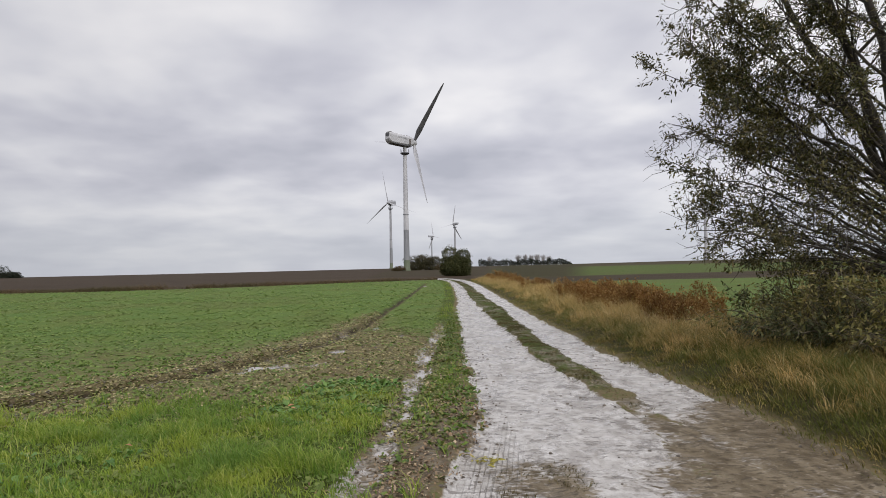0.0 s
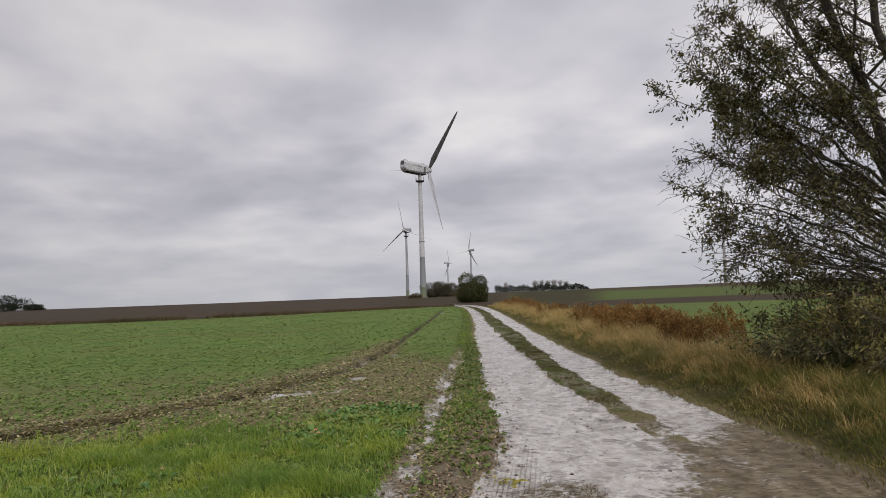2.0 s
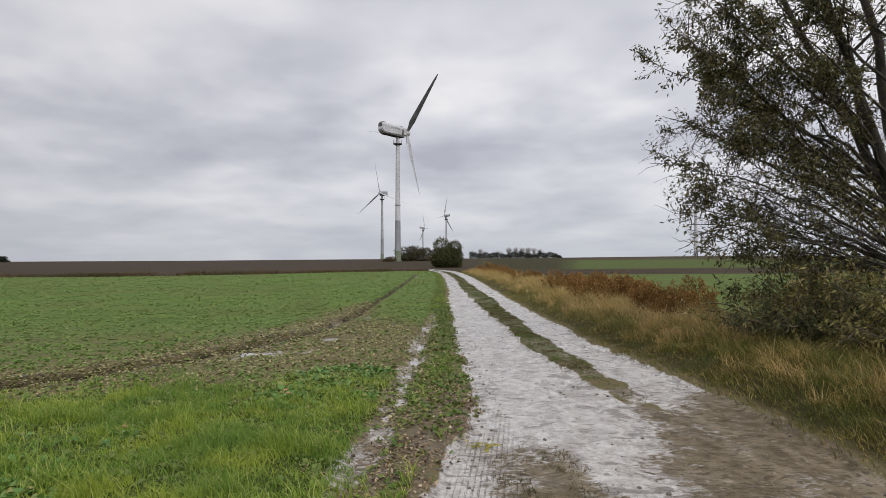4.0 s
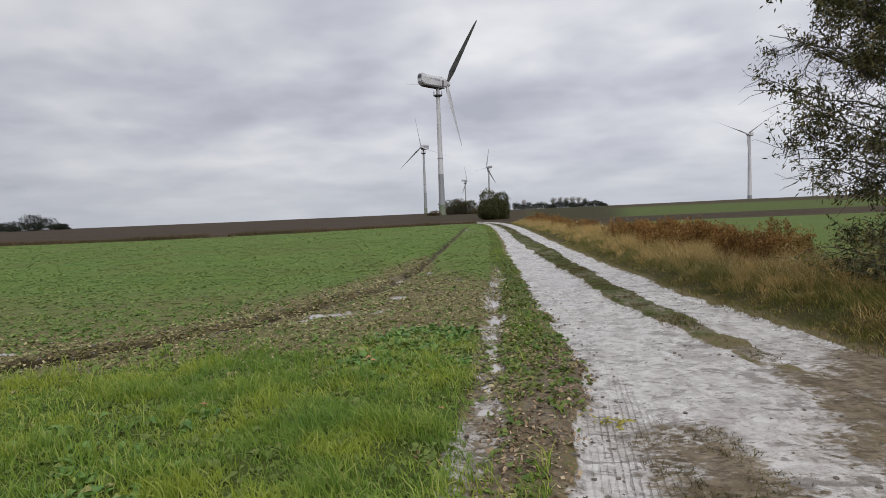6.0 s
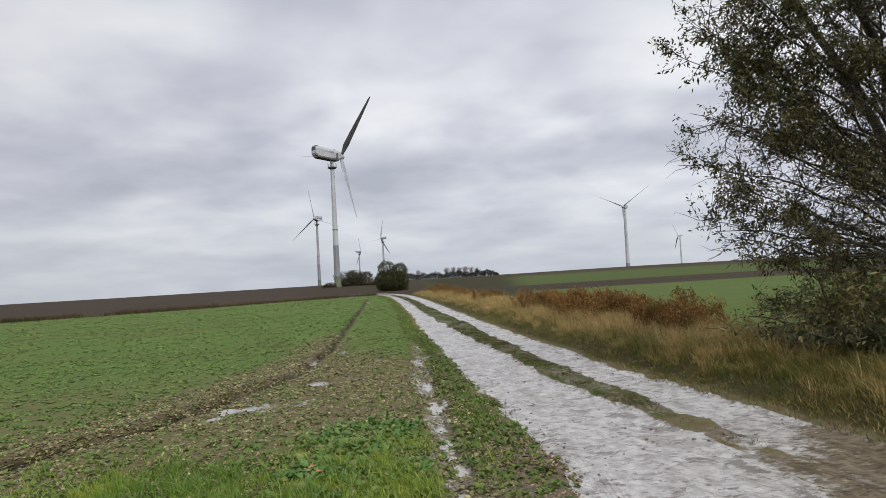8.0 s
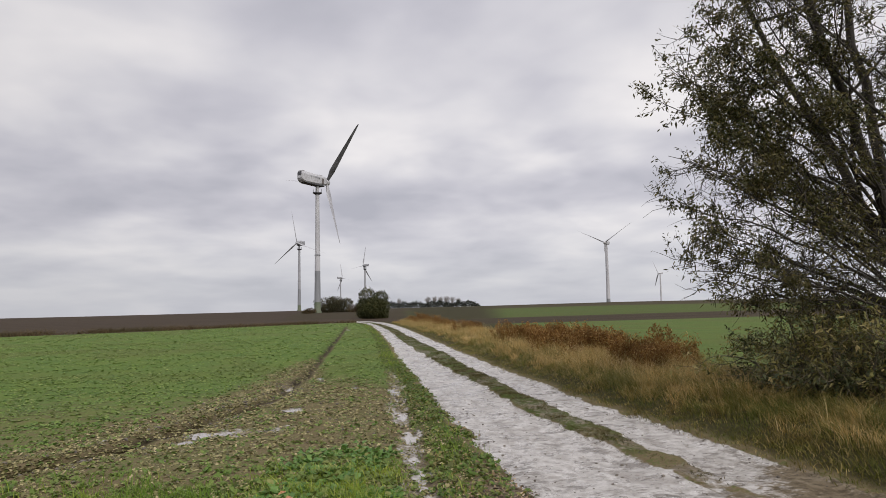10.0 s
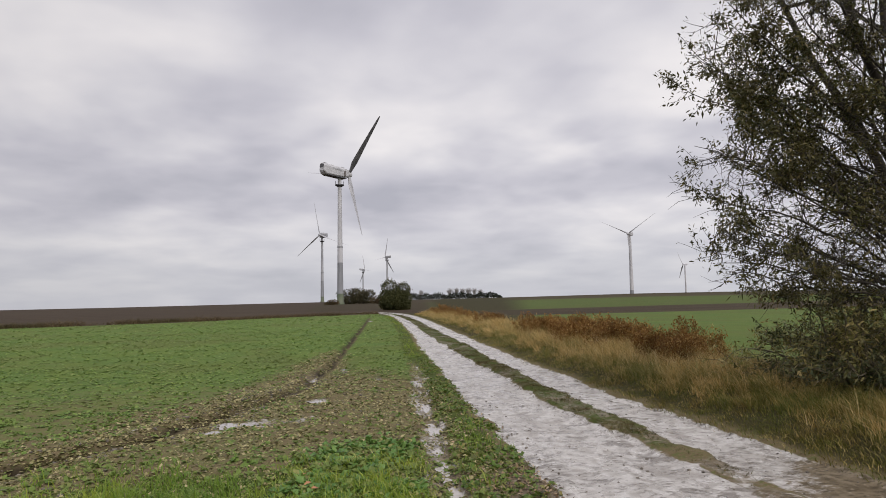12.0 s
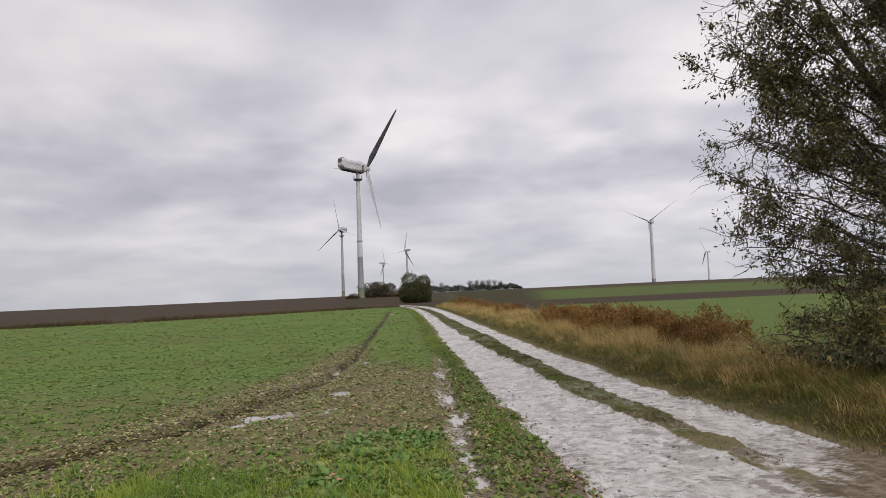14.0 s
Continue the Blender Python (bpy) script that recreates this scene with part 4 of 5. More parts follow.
def clothed(limbs, gen, twigs, leaf, wind, fan=0.55, side_len=(0.4, 1.0), twig_len=(0.2, 0.5), side_n=10, per_twig=24, spread=0.8):
    """Side shoots, twigs and leaves on limbs, each (points, radii). Returns the fine wood and the leaves."""
    wood, pts, dirs = [], [], []
    for p, r in limbs:
        total = np.linalg.norm(p[-1] - p[0])
        count = max(3, int(side_n * total / 3.0))
        for k in range(count):
            s = min(0.2 + 0.8 * (k + gen.random()) / count, 1.0)
            i = min(int(s * (len(p) - 1)), len(p) - 2)
            o = p[i] + (p[i + 1] - p[i]) * (s * (len(p) - 1) - i)
            d = (p[i + 1] - p[i]) / (np.linalg.norm(p[i + 1] - p[i]) + 1e-9)
            d = d * 0.75 + gen.normal(0, spread * 0.6, 3) + np.array(wind) * 0.35
            d /= np.linalg.norm(d)
            q = curve(o, o + d * gen.uniform(*side_len), gen.normal(0, 0.06, 3), 5)
            wood.append(tube(q, np.linspace(max(0.008, r[i] * 0.3), 0.004, 5), 4))
            full = gen.uniform(0.15, 1.7)
            for _ in range(twigs):
                u = gen.uniform(0.15, 1.0)
                j = min(int(u * 4), 3)
                o2 = q[j] + (q[j + 1] - q[j]) * (u * 4 - j)
                e = d * 0.8 + gen.normal(0, fan, 3) + np.array(wind) * 0.5
                e /= np.linalg.norm(e)
                tip = o2 + e * gen.uniform(*twig_len)
                wood.append(tube(curve(o2, tip, gen.normal(0, 0.03, 3), 3), [0.005, 0.004, 0.002], 3))
                m = max(3, int(per_twig * full))
                f = gen.random(m)[:, None]
                pts.append(o2 + (tip - o2) * f + gen.normal(0, 0.045, (m, 3)))
                dirs.append(np.repeat(e[None], m, 0))
    p, d = np.concatenate(pts), np.concatenate(dirs)
    n = len(p)
    head = np.arctan2(d[:, 1], d[:, 0]) + gen.normal(0, 0.9, n)
    size = gen.uniform(leaf[0], leaf[1], n)
    leaves = leaf_set(p, head, size, np.full(n, leaf[2]), gen.normal(0.05, 0.7, n), gen.uniform(0, 0.5, n), gen.normal(0, 0.9, n), True)
    return join(wood), leaves


def roadside_tree():
    gen = np.random.default_rng(21)
    root = new("tree")
    base = np.array([10.2, 10.5, float(ground_z(10.2, 10.5))])
    root.location = base
    stems, limbs = [], []
    for tip, bend, r in (((6.55, 10.3, 9.6), (-0.4, 0, -0.1), 0.13), ((8.5, 10.9, 10.2), (-0.5, 0.2, 0), 0.13), ((7.5, 9.3, 8.8), (-0.3, -0.3, -0.3), 0.13), ((11.6, 9.9, 9.4), (0.2, 0, 0.3), 0.15), ((7.2, 12.3, 8.4), (0, 0.2, 0.2), 0.13)):
        p = curve(base + (gen.normal(0, 0.12), gen.normal(0, 0.12), -0.2), tip, bend, 14)
        p[2:-1] += gen.normal(0, 0.04, (11, 3))
        stems.append((p, np.linspace(r, 0.03, 14)))
    # limbs on the side of the track, in four storeys with gaps between them
    for tip in ((5.2, 10.3, 6.25), (5.35, 11.2, 5.75), (5.7, 9.8, 6.8), (6.0, 10.7, 7.3), (6.6, 10.4, 8.0), (5.5, 10.7, 6.1), (5.9, 10.2, 6.6), (5.0, 10.8, 4.0), (5.0, 10.2, 3.7), (5.3, 11.5, 4.2), (5.4, 9.8, 3.9), (5.6, 10.6, 3.5), (6.0, 10.3, 4.3), (5.05, 10.4, 2.4), (5.05, 10.9, 2.1), (5.2, 11.6, 2.25), (5.3, 9.9, 2.15), (5.7, 10.2, 1.9), (6.1, 9.5, 2.5), (6.2, 11.0, 2.3), (6.2, 9.5, 5.3), (6.4, 11.8, 5.0), (6.7, 9.3, 4.2), (6.8, 9.3, 6.3), (6.9, 9.2, 2.3), (7.0, 12.2, 3.0), (7.0, 9.2, 7.4), (5.1, 10.5, 4.7), (5.05, 10.9, 3.2), (5.1, 10.2, 5.3), (5.1, 10.6, 2.9), (5.7, 10.5, 5.0), (5.8, 10.0, 3.1), (6.3, 10.6, 3.6), (6.4, 10.3, 5.6)):
        tip = (tip[0] - 0.06 + (0.45 if tip[2] < 2.6 else 0.25 if 2.7 < tip[2] < 4.6 else 0.2 if tip[2] > 6.4 else 0.0), tip[1], tip[2])
        stem = stems[0] if gen.random() < 0.65 else stems[int(gen.integers(2, 5))]
        want = max(0.5, tip[2] * 0.62 - 0.4 + gen.normal(0, 0.25))
        i = int(np.argmin(np.abs(stem[0][:, 2] - want)))
        o = stem[0][i]
        length = np.linalg.norm(np.array(tip) - o)
        p = curve(o, tip, (0, 0, 0.06 * length * gen.uniform(-0.5, 1.2)), 10)
        p[1:-1] += gen.normal(0, 0.035, (8, 3))
        limbs.append((p, np.linspace(min(0.034, stem[1][i] * 0.4), 0.006, 10)))
    for k in range(32):
        stem = stems[int(gen.integers(0, 5))]
        i = int(gen.integers(4, 13))
        o = stem[0][i]
        a = gen.uniform(-1.3, 2.6)
        reach = gen.uniform(1.2, 3.0) * (1.1 - i / 22)
        tip = o + np.array([math.cos(a) * reach, math.sin(a) * reach * 0.9, gen.uniform(0.3, 1.6)])
        limbs.append((curve(o, tip, (0, 0, -0.1), 8), np.linspace(0.035, 0.008, 8)))
    wood, leaves = clothed(limbs + [(p[8:], r[8:]) for p, r in stems], gen, 9, (0.05, 0.095, 0.42), (-0.15, -0.05, 0.08), fan=0.85, spread=1.0, per_twig=44)
    # leaves gather in bunches, thinner in the lower storeys
    at = leaves[0].reshape(-1, 6, 3)
    o = at[:, 0]
    bunch = ease(lumps(o[:, 0] + 0.7 * o[:, 2], o[:, 1] - 0.8 * o[:, 2], 0.5, 3), 0.44, 0.56)
    keep = gen.random(len(o)) < (0.07 + 0.93 * bunch) * np.interp(o[:, 2], [1.4, 2.0, 3.8, 5.2, 7.0], [0.6, 0.55, 0.62, 0.8, 0.98]) * np.interp(o[:, 0], [4.2, 5.4, 6.2, 7.2, 8.2], [0.85, 0.95, 0.74, 0.4, 0.26])
    at = at[keep]
    leaves = at.reshape(-1, 3), (np.arange(len(at))[:, None, None] * 6 + np.array([[0, 1, 3, 2], [2, 3, 5, 4]])[None]).reshape(-1, 4)
    for p, r in stems:
        part("stem", np_mesh("stem", *tube(p - base, r, 10), BARK, True), BARK, root, "dark leaning stem")
    for p, r in limbs:
        part("limb", np_mesh("limb", *tube(p - base, r, 6), BARK, True), BARK, root)
    tagged(part("twigwork", np_mesh("twigwork", wood[0] - base, wood[1], BARK), BARK, root), kind="stuff")
    tagged(part("crown", np_mesh("crown", leaves[0] - base, leaves[1], WILLOW), WILLOW, root, "sparse olive autumn leaves"), kind="stuff")
    return tagged(root, "windswept willow-like tree with sparse olive autumn leaves beside the track", "tree")


def roadside_shrub(x, y, wide, high, seed, density=16, leafmat=None):
    """Many stems from one root, clothed nearly to the ground."""
    gen = np.random.default_rng(seed)
    root = new("shrub")
    base = np.array([x, y, float(ground_z(x, y))])
    root.location = base
    limbs = []
    for k in range(density):
        a = gen.uniform(0, 2 * np.pi)
        reach = wide * math.sqrt(gen.random())
        tip = base + np.array([math.cos(a) * reach, math.sin(a) * reach * 0.8, high * gen.uniform(0.35, 1.0) * (1.15 - 0.5 * reach / wide)])
        p = curve(base + gen.normal(0, 0.15, 3) * (1, 1, 0), tip, (0, 0, 0.15), 8)
        limbs.append((p, np.linspace(0.028, 0.008, 8)))
    wood, leaves = clothed(limbs, gen, 5, (0.055, 0.105, 0.42), (-0.2, 0, 0.0), side_len=(0.25, 0.8), side_n=12, per_twig=11, spread=1.1)
    mat = leafmat or SHRUB_LEAF
    for p, r in limbs:
        part("stem", np_mesh("stem", *tube(p - base, r, 5), TWIG, True), TWIG, root)
    tagged(part("twigwork", np_mesh("twigwork", wood[0] - base, wood[1], TWIG), TWIG, root), kind="stuff")
    tagged(part("foliage", np_mesh("foliage", leaves[0] - base, leaves[1], mat), mat, root), kind="stuff")
    return tagged(root, "dense dark green shrub under the roadside tree", "shrub", "shrubs under the tree")


roadside_tree()
roadside_shrub(7.3, 11.0, 1.5, 1.35, 31, 20)
roadside_shrub(8.7, 9.7, 1.7, 1.2, 32, 20)
roadside_shrub(8.4, 11.8, 1.6, 1.2, 33, 15)
roadside_shrub(7.3, 10.0, 0.9, 0.8, 34, 14)
roadside_shrub(7.9, 8.5, 1.3, 1.0, 36, 18)
# the low SCRUB shrubs have the tree's shade put into a darker leaf colour
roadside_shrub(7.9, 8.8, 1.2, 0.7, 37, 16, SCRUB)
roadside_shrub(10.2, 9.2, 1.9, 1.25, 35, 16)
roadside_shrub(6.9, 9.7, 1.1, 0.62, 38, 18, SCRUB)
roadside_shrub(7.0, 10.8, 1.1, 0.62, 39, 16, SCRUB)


def far_bush(x, y, wide, high, seed, label, mat, count=2600, leaf=0.28, name="bush", lobes=7, heads=()):
    """A bush far off: short stems and lobes of many leaf clumps with an uneven rim."""
    gen = np.random.default_rng(seed)
    root = new(name)
    z = float(ground_z(x, y))
    root.location = (x, y, z)
    wood, pts = [], []
    for k in range(lobes):
        a, r = gen.uniform(0, 2 * np.pi), wide * 0.34 * math.sqrt(gen.random())
        c = np.array([math.cos(a) * r, math.sin(a) * r * 0.8, high * (gen.uniform(0.3, 0.5 if heads else 0.7) if k % 3 else gen.uniform(0.18, 0.26))])
        wood.append(tube(curve((0, 0, -0.2), c, (0, 0, 0.1), 6), np.linspace(0.02 * high + 0.03, 0.015, 6), 6))
        rad = np.array([wide * gen.uniform(0.2, 0.3), wide * gen.uniform(0.2, 0.3), max(0.24 * high, min(high - c[2], c[2]) * gen.uniform(0.8, 1.0))])
        d = gen.normal(0, 1, (count // lobes, 3))
        d /= np.linalg.norm(d, axis=1)[:, None]
        pts.append(c + d * rad * gen.uniform(0.45, 1.06, (len(d), 1)) ** 0.6)
    for hx, hy, hz, hr in heads:
        wood.append(tube(curve((0, 0, -0.2), (hx, hy, hz), (0, 0, 0.1), 6), np.linspace(0.12, 0.02, 6), 6))
        d = gen.normal(0, 1, (1500, 3))
        d /= np.linalg.norm(d, axis=1)[:, None]
        pts.append(np.array([hx, hy, hz]) + d * hr * gen.uniform(0.5, 1.1, (1500, 1)) ** 0.5 * (1 + 0.07 * gen.normal(0, 1, (1500, 1))))
    p = np.concatenate(pts)
    p[:, 2] = np.maximum(p[:, 2], 0.05 * high)
    n = len(p)
    leaves = leaf_set(p, gen.uniform(0, 6.28, n), gen.uniform(0.6, 1.2, n) * leaf, np.full(n, 0.7), gen.normal(0, 0.7, n), gen.uniform(0, 0.4, n), gen.normal(0, 0.9, n), True)
    v, f = join(wood)
    part("trunk", np_mesh("trunk", v, f, BARK, True), BARK, root)
    part("crown", np_mesh("crown", *leaves, mat), mat, root)
    return tagged(root, label, "bush")


far_bush(6.9, 86.5, 3.8, 3.3, 41, "round dark green bush beside the bend of the track", SCRUB, 24000, 0.19, lobes=16, heads=((-0.75, 0.0, 2.95, 1.2), (1.1, 0.2, 2.7, 1.05), (-1.25, 0.1, 1.8, 0.95), (1.3, 0.0, 1.6, 1.0), (0.1, -0.3, 1.9, 1.2)))
far_bush(2.8, 182.0, 8.0, 4.8, 42, "olive-brown bushes at the foot of the large turbine", OLIVE, 5000, 0.34, lobes=12)
far_bush(6.8, 184.0, 6.5, 4.2, 43, "olive-brown bushes at the foot of the large turbine", OLIVE, 3500, 0.34, lobes=9)
far_bush(9.6, 170.0, 5.5, 2.4, 44, "low red-brown bush near the large turbine", RUST_DULL, 2000, 0.25, lobes=8)
far_bush(-2.4, 168.0, 4.0, 1.5, 45, "low red-brown bush near the large turbine", RUST_DULL, 1500, 0.25, lobes=6)
for n_b, (turn, far_, wide_, high_) in enumerate(((-32.9, 262, 12, 6.0), (-34.8, 270, 13, 4.0), (-36.6, 275, 14, 4.3), (-31.6, 268, 8, 2.2), (-38.5, 265, 14, 4.2), (-35.7, 280, 12, 3.6), (-37.6, 278, 12, 4.0))):
    far_bush(far_ * math.sin(radians(turn)), far_ * math.cos(radians(turn)), wide_, high_, 50 + n_b, "dark rounded bush on the far edge of the ploughed field", FAR_WOOD, 3000, 0.5, lobes=8)


def far_wood():
    """The dark line of a wood on the horizon, with a row of bare taller trees behind it."""
    gen = np.random.default_rng(61)
    pts, wood = [], []
    for turn in np.arange(6.6, 14.9, 0.11):
        r = 640 + gen.uniform(-25, 25)
        x, y = r * math.sin(radians(turn)), r * math.cos(radians(turn))
        z = float(ground_z(x, y))
        top = EYE_Z + r * math.tan(radians(np.interp(turn, [6.6, 8, 10, 13.4, 14.3, 14.9], [0.26, 0.1, 0.12, 0.2, 0.06, -0.15]) + 0.32 * (float(lumps(turn, 0.0, 0.5, 3)) - 0.5) + gen.uniform(-0.07, 0.07)))
        wood.append(tube([(x, y, z - 0.3), (x, y, top - 1.0)], [0.15, 0.05], 5))
        d = gen.normal(0, 1, (90, 3))
        d /= np.linalg.norm(d, axis=1)[:, None]
        pts.append(np.array([x, y, (z + top) / 2]) + d * (1.6, 1.6, max(0.5, (top - z) / 2)) * gen.uniform(0.5, 1.0, (90, 1)))
    stems = []
    for turn, tall_, broad_ in ((7.5, 0.48, 1.0), (10.15, 0.6, 1.35), (10.75, 0.62, 1.1), (11.3, 0.58, 1.2), (11.85, 0.62, 1.3), (12.4, 0.56, 1.1), (12.9, 0.44, 0.9)):
        r = 700
        x, y = r * math.sin(radians(turn)), r * math.cos(radians(turn))
        z, top = float(ground_z(x, y)), EYE_Z + r * math.tan(radians(tall_))
        fork = z + (top - z) * 0.4
        stems.append(tube([(x, y, z), (x, y, fork)], [0.28, 0.16], 5))
        for _ in range(110):
            lean = gen.normal(0, 0.55)
            o = np.array([x + 0.4 * lean, y, fork - gen.uniform(0, 1.5)])
            tip = np.array([x + 0.8 + lean * 3.0 * broad_, y + gen.normal(0, 1.2), fork + (top - fork) * gen.uniform(0.6, 1.05) * (1 - 0.12 * lean * lean)])
            stems.append(tube(curve(o, tip, (0, 0, 0.4), 4), [0.11, 0.09, 0.08, 0.05], 3))
    p = np.concatenate(pts)
    n = len(p)
    leaves = leaf_set(p, gen.uniform(0, 6.28, n), gen.uniform(0.7, 1.3, n), np.full(n, 0.8), gen.normal(0, 0.7, n), gen.uniform(0, 0.4, n), gen.normal(0, 0.9, n), True)
    root = tagged(new("woodland"), "dark line of distant trees on the horizon", "woodland", kind="stuff")
    tagged(part("trunkwork", np_mesh("trunkwork", *join(wood), BARK), BARK, root), kind="stuff")
    tagged(part("crown", np_mesh("crown", *leaves, FAR_WOOD), FAR_WOOD, root), kind="stuff")
    tagged(part("bare_trees", np_mesh("bare_trees", *join(stems), PALE_BARK), PALE_BARK, root, "pale leafless trees"), kind="stuff")


far_wood()


# ---------------------------------------------------------------- grass, crop and weeds
def stuff(name, vf, mat, label, category):
    return tagged(new(name, np_mesh(name, *vf, mat)), label, category, kind="stuff")


def near_turf():
    """Short lush grass on the corner of the field before the camera."""
    def chance(x, y):
        away = ease(y + 0.25 * (lumps(x, y, 0.8, 1) - 0.5) * 4, 9.2, 7.2) * ease(x, -6.5, -3.8)
        clear = 1 - np.clip(1.25 * bare(x, y), 0, 1)
        return away * clear * (0.22 + 0.8 * ease(lumps(x, y, 0.45, 5), 0.2, 0.62)) * (x < edge_a(y) - 0.1) * np.where((x > np.interp(y, WET_Y, WET_X) - 0.05) & (y > 5.2), 0.1, 1.0)
    x, y = scatter(-7, 0.9, 3.2, 9.6, 4700, chance)
    x2, y2 = scatter(-9, 0.4, -5, 3.2, 230, lambda x, y: (x < np.interp(y, ROAD_Y, A_X) - 0.1) * (0.4 + 0.6 * lumps(x, y, 0.5, 5)))
    x, y = np.concatenate([x, x2]), np.concatenate([y, y2])
    n = len(x)
    tuft = lumps(x, y, 0.3, 2)
    h = rng.gamma(5.0, 0.016, n).clip(0.03, 0.22) * (0.55 + 1.4 * tuft**2)
    vf = blades(x, y, ground_z(x, y) - 0.01, h, rng.uniform(0.006, 0.0135, n) * np.where(y < 3.2, 2.0, 1.0), rng.uniform(0.15, 1.2, n), rng.normal(2.6, 1.5, n), 2)
    stuff("field_grass", vf, TURF, "short bright green grass on the field corner", "grass")


def track_edge_grass():
    """Grass along the field side of the track and on its middle strip."""
    def chance(x, y):
        s = np.exp(-(((x - edge_a(y) + 0.38) / 0.28) ** 2)) * ease(y, 6.2, 8.0)
        return s * (0.12 + 0.9 * ease(lumps(x, y, 0.8, 6), 0.35, 0.6)) * (0.02 + 0.98 * np.maximum(np.exp(-(((y - 9.6) / 0.9) ** 2)), 0.7 * ease(y, 15, 22)))
    x, y = scatter(0, 4.2, 6, 26, 620, chance)
    x2, y2 = scatter(1.5, 4.2, 26, 60, 160, chance)
    x3, y3 = scatter(-0.4, 1.2, 4.4, 9, 700, lambda x, y: ease(x, np.interp(y, WET_Y, WET_X) + 0.05, np.interp(y, WET_Y, WET_X) + 0.25) * (x < edge_a(y) - 0.05) * ease(lumps(x, y, 0.3, 4), 0.55, 0.7) * 0.15)
    x, y = np.concatenate([x, x2, x3]), np.concatenate([y, y2, y3])
    n = len(x)
    grow = np.interp(y, [6, 26, 60], [1, 1.3, 1.6])
    vf = blades(x, y, ground_z(x, y) - 0.01, rng.uniform(0.05, 0.14, n) * grow, rng.uniform(0.004, 0.008, n) * grow, rng.uniform(0.2, 1.0, n), rng.normal(2.6, 1.3, n), 2)
    stuff("edge_grass", vf, TURF, "green grass along the edge of the track", "grass")

    def strip(x, y):
        left, right, whole = road_parts(x, y)
        return np.clip(whole - np.maximum(left, right), 0, 1) * ease(y, 6.9, 7.7) * (0.35 + 0.2 * ease(y, 16, 12) + 0.6 * ease(lumps(x, y, 0.4, 4), 0.38, 0.6)) * (0.12 + 0.95 * ease(lumps(x, y, 0.2, 2), 0.32, 0.55)) * (1 - 0.6 * ease(y, 9.5, 8.0) * ease(lumps(x, y, 0.5, 1), 0.6, 0.4)) + 0.7 * np.exp(-(((x - 1.3) / 0.42) ** 4)) * ease(y, 5.9, 5.4) * ease(lumps(x, y, 0.25, 4), 0.35, 0.6)
    x, y = scatter(0.9, 4.6, 3.8, 25, 3000, strip)
    x2, y2 = scatter(3.4, 5.6, 25, 62, 900, strip)
    x, y = np.concatenate([x, x2]), np.concatenate([y, y2])
    n = len(x)
    vf = blades(x, y, ground_z(x, y) - 0.01, rng.uniform(0.015, 0.05, n) * (0.6 + 0.9 * lumps(x, y, 0.35, 5)), rng.uniform(0.005, 0.011, n) * np.interp(y, [5, 60], [1, 2.5]), rng.uniform(0.3, 1.3, n), rng.uniform(0, 6.28, n), 2)
    stuff("strip_grass", vf, STRIP, "worn low grass on the strip between the wheel tracks", "grass")


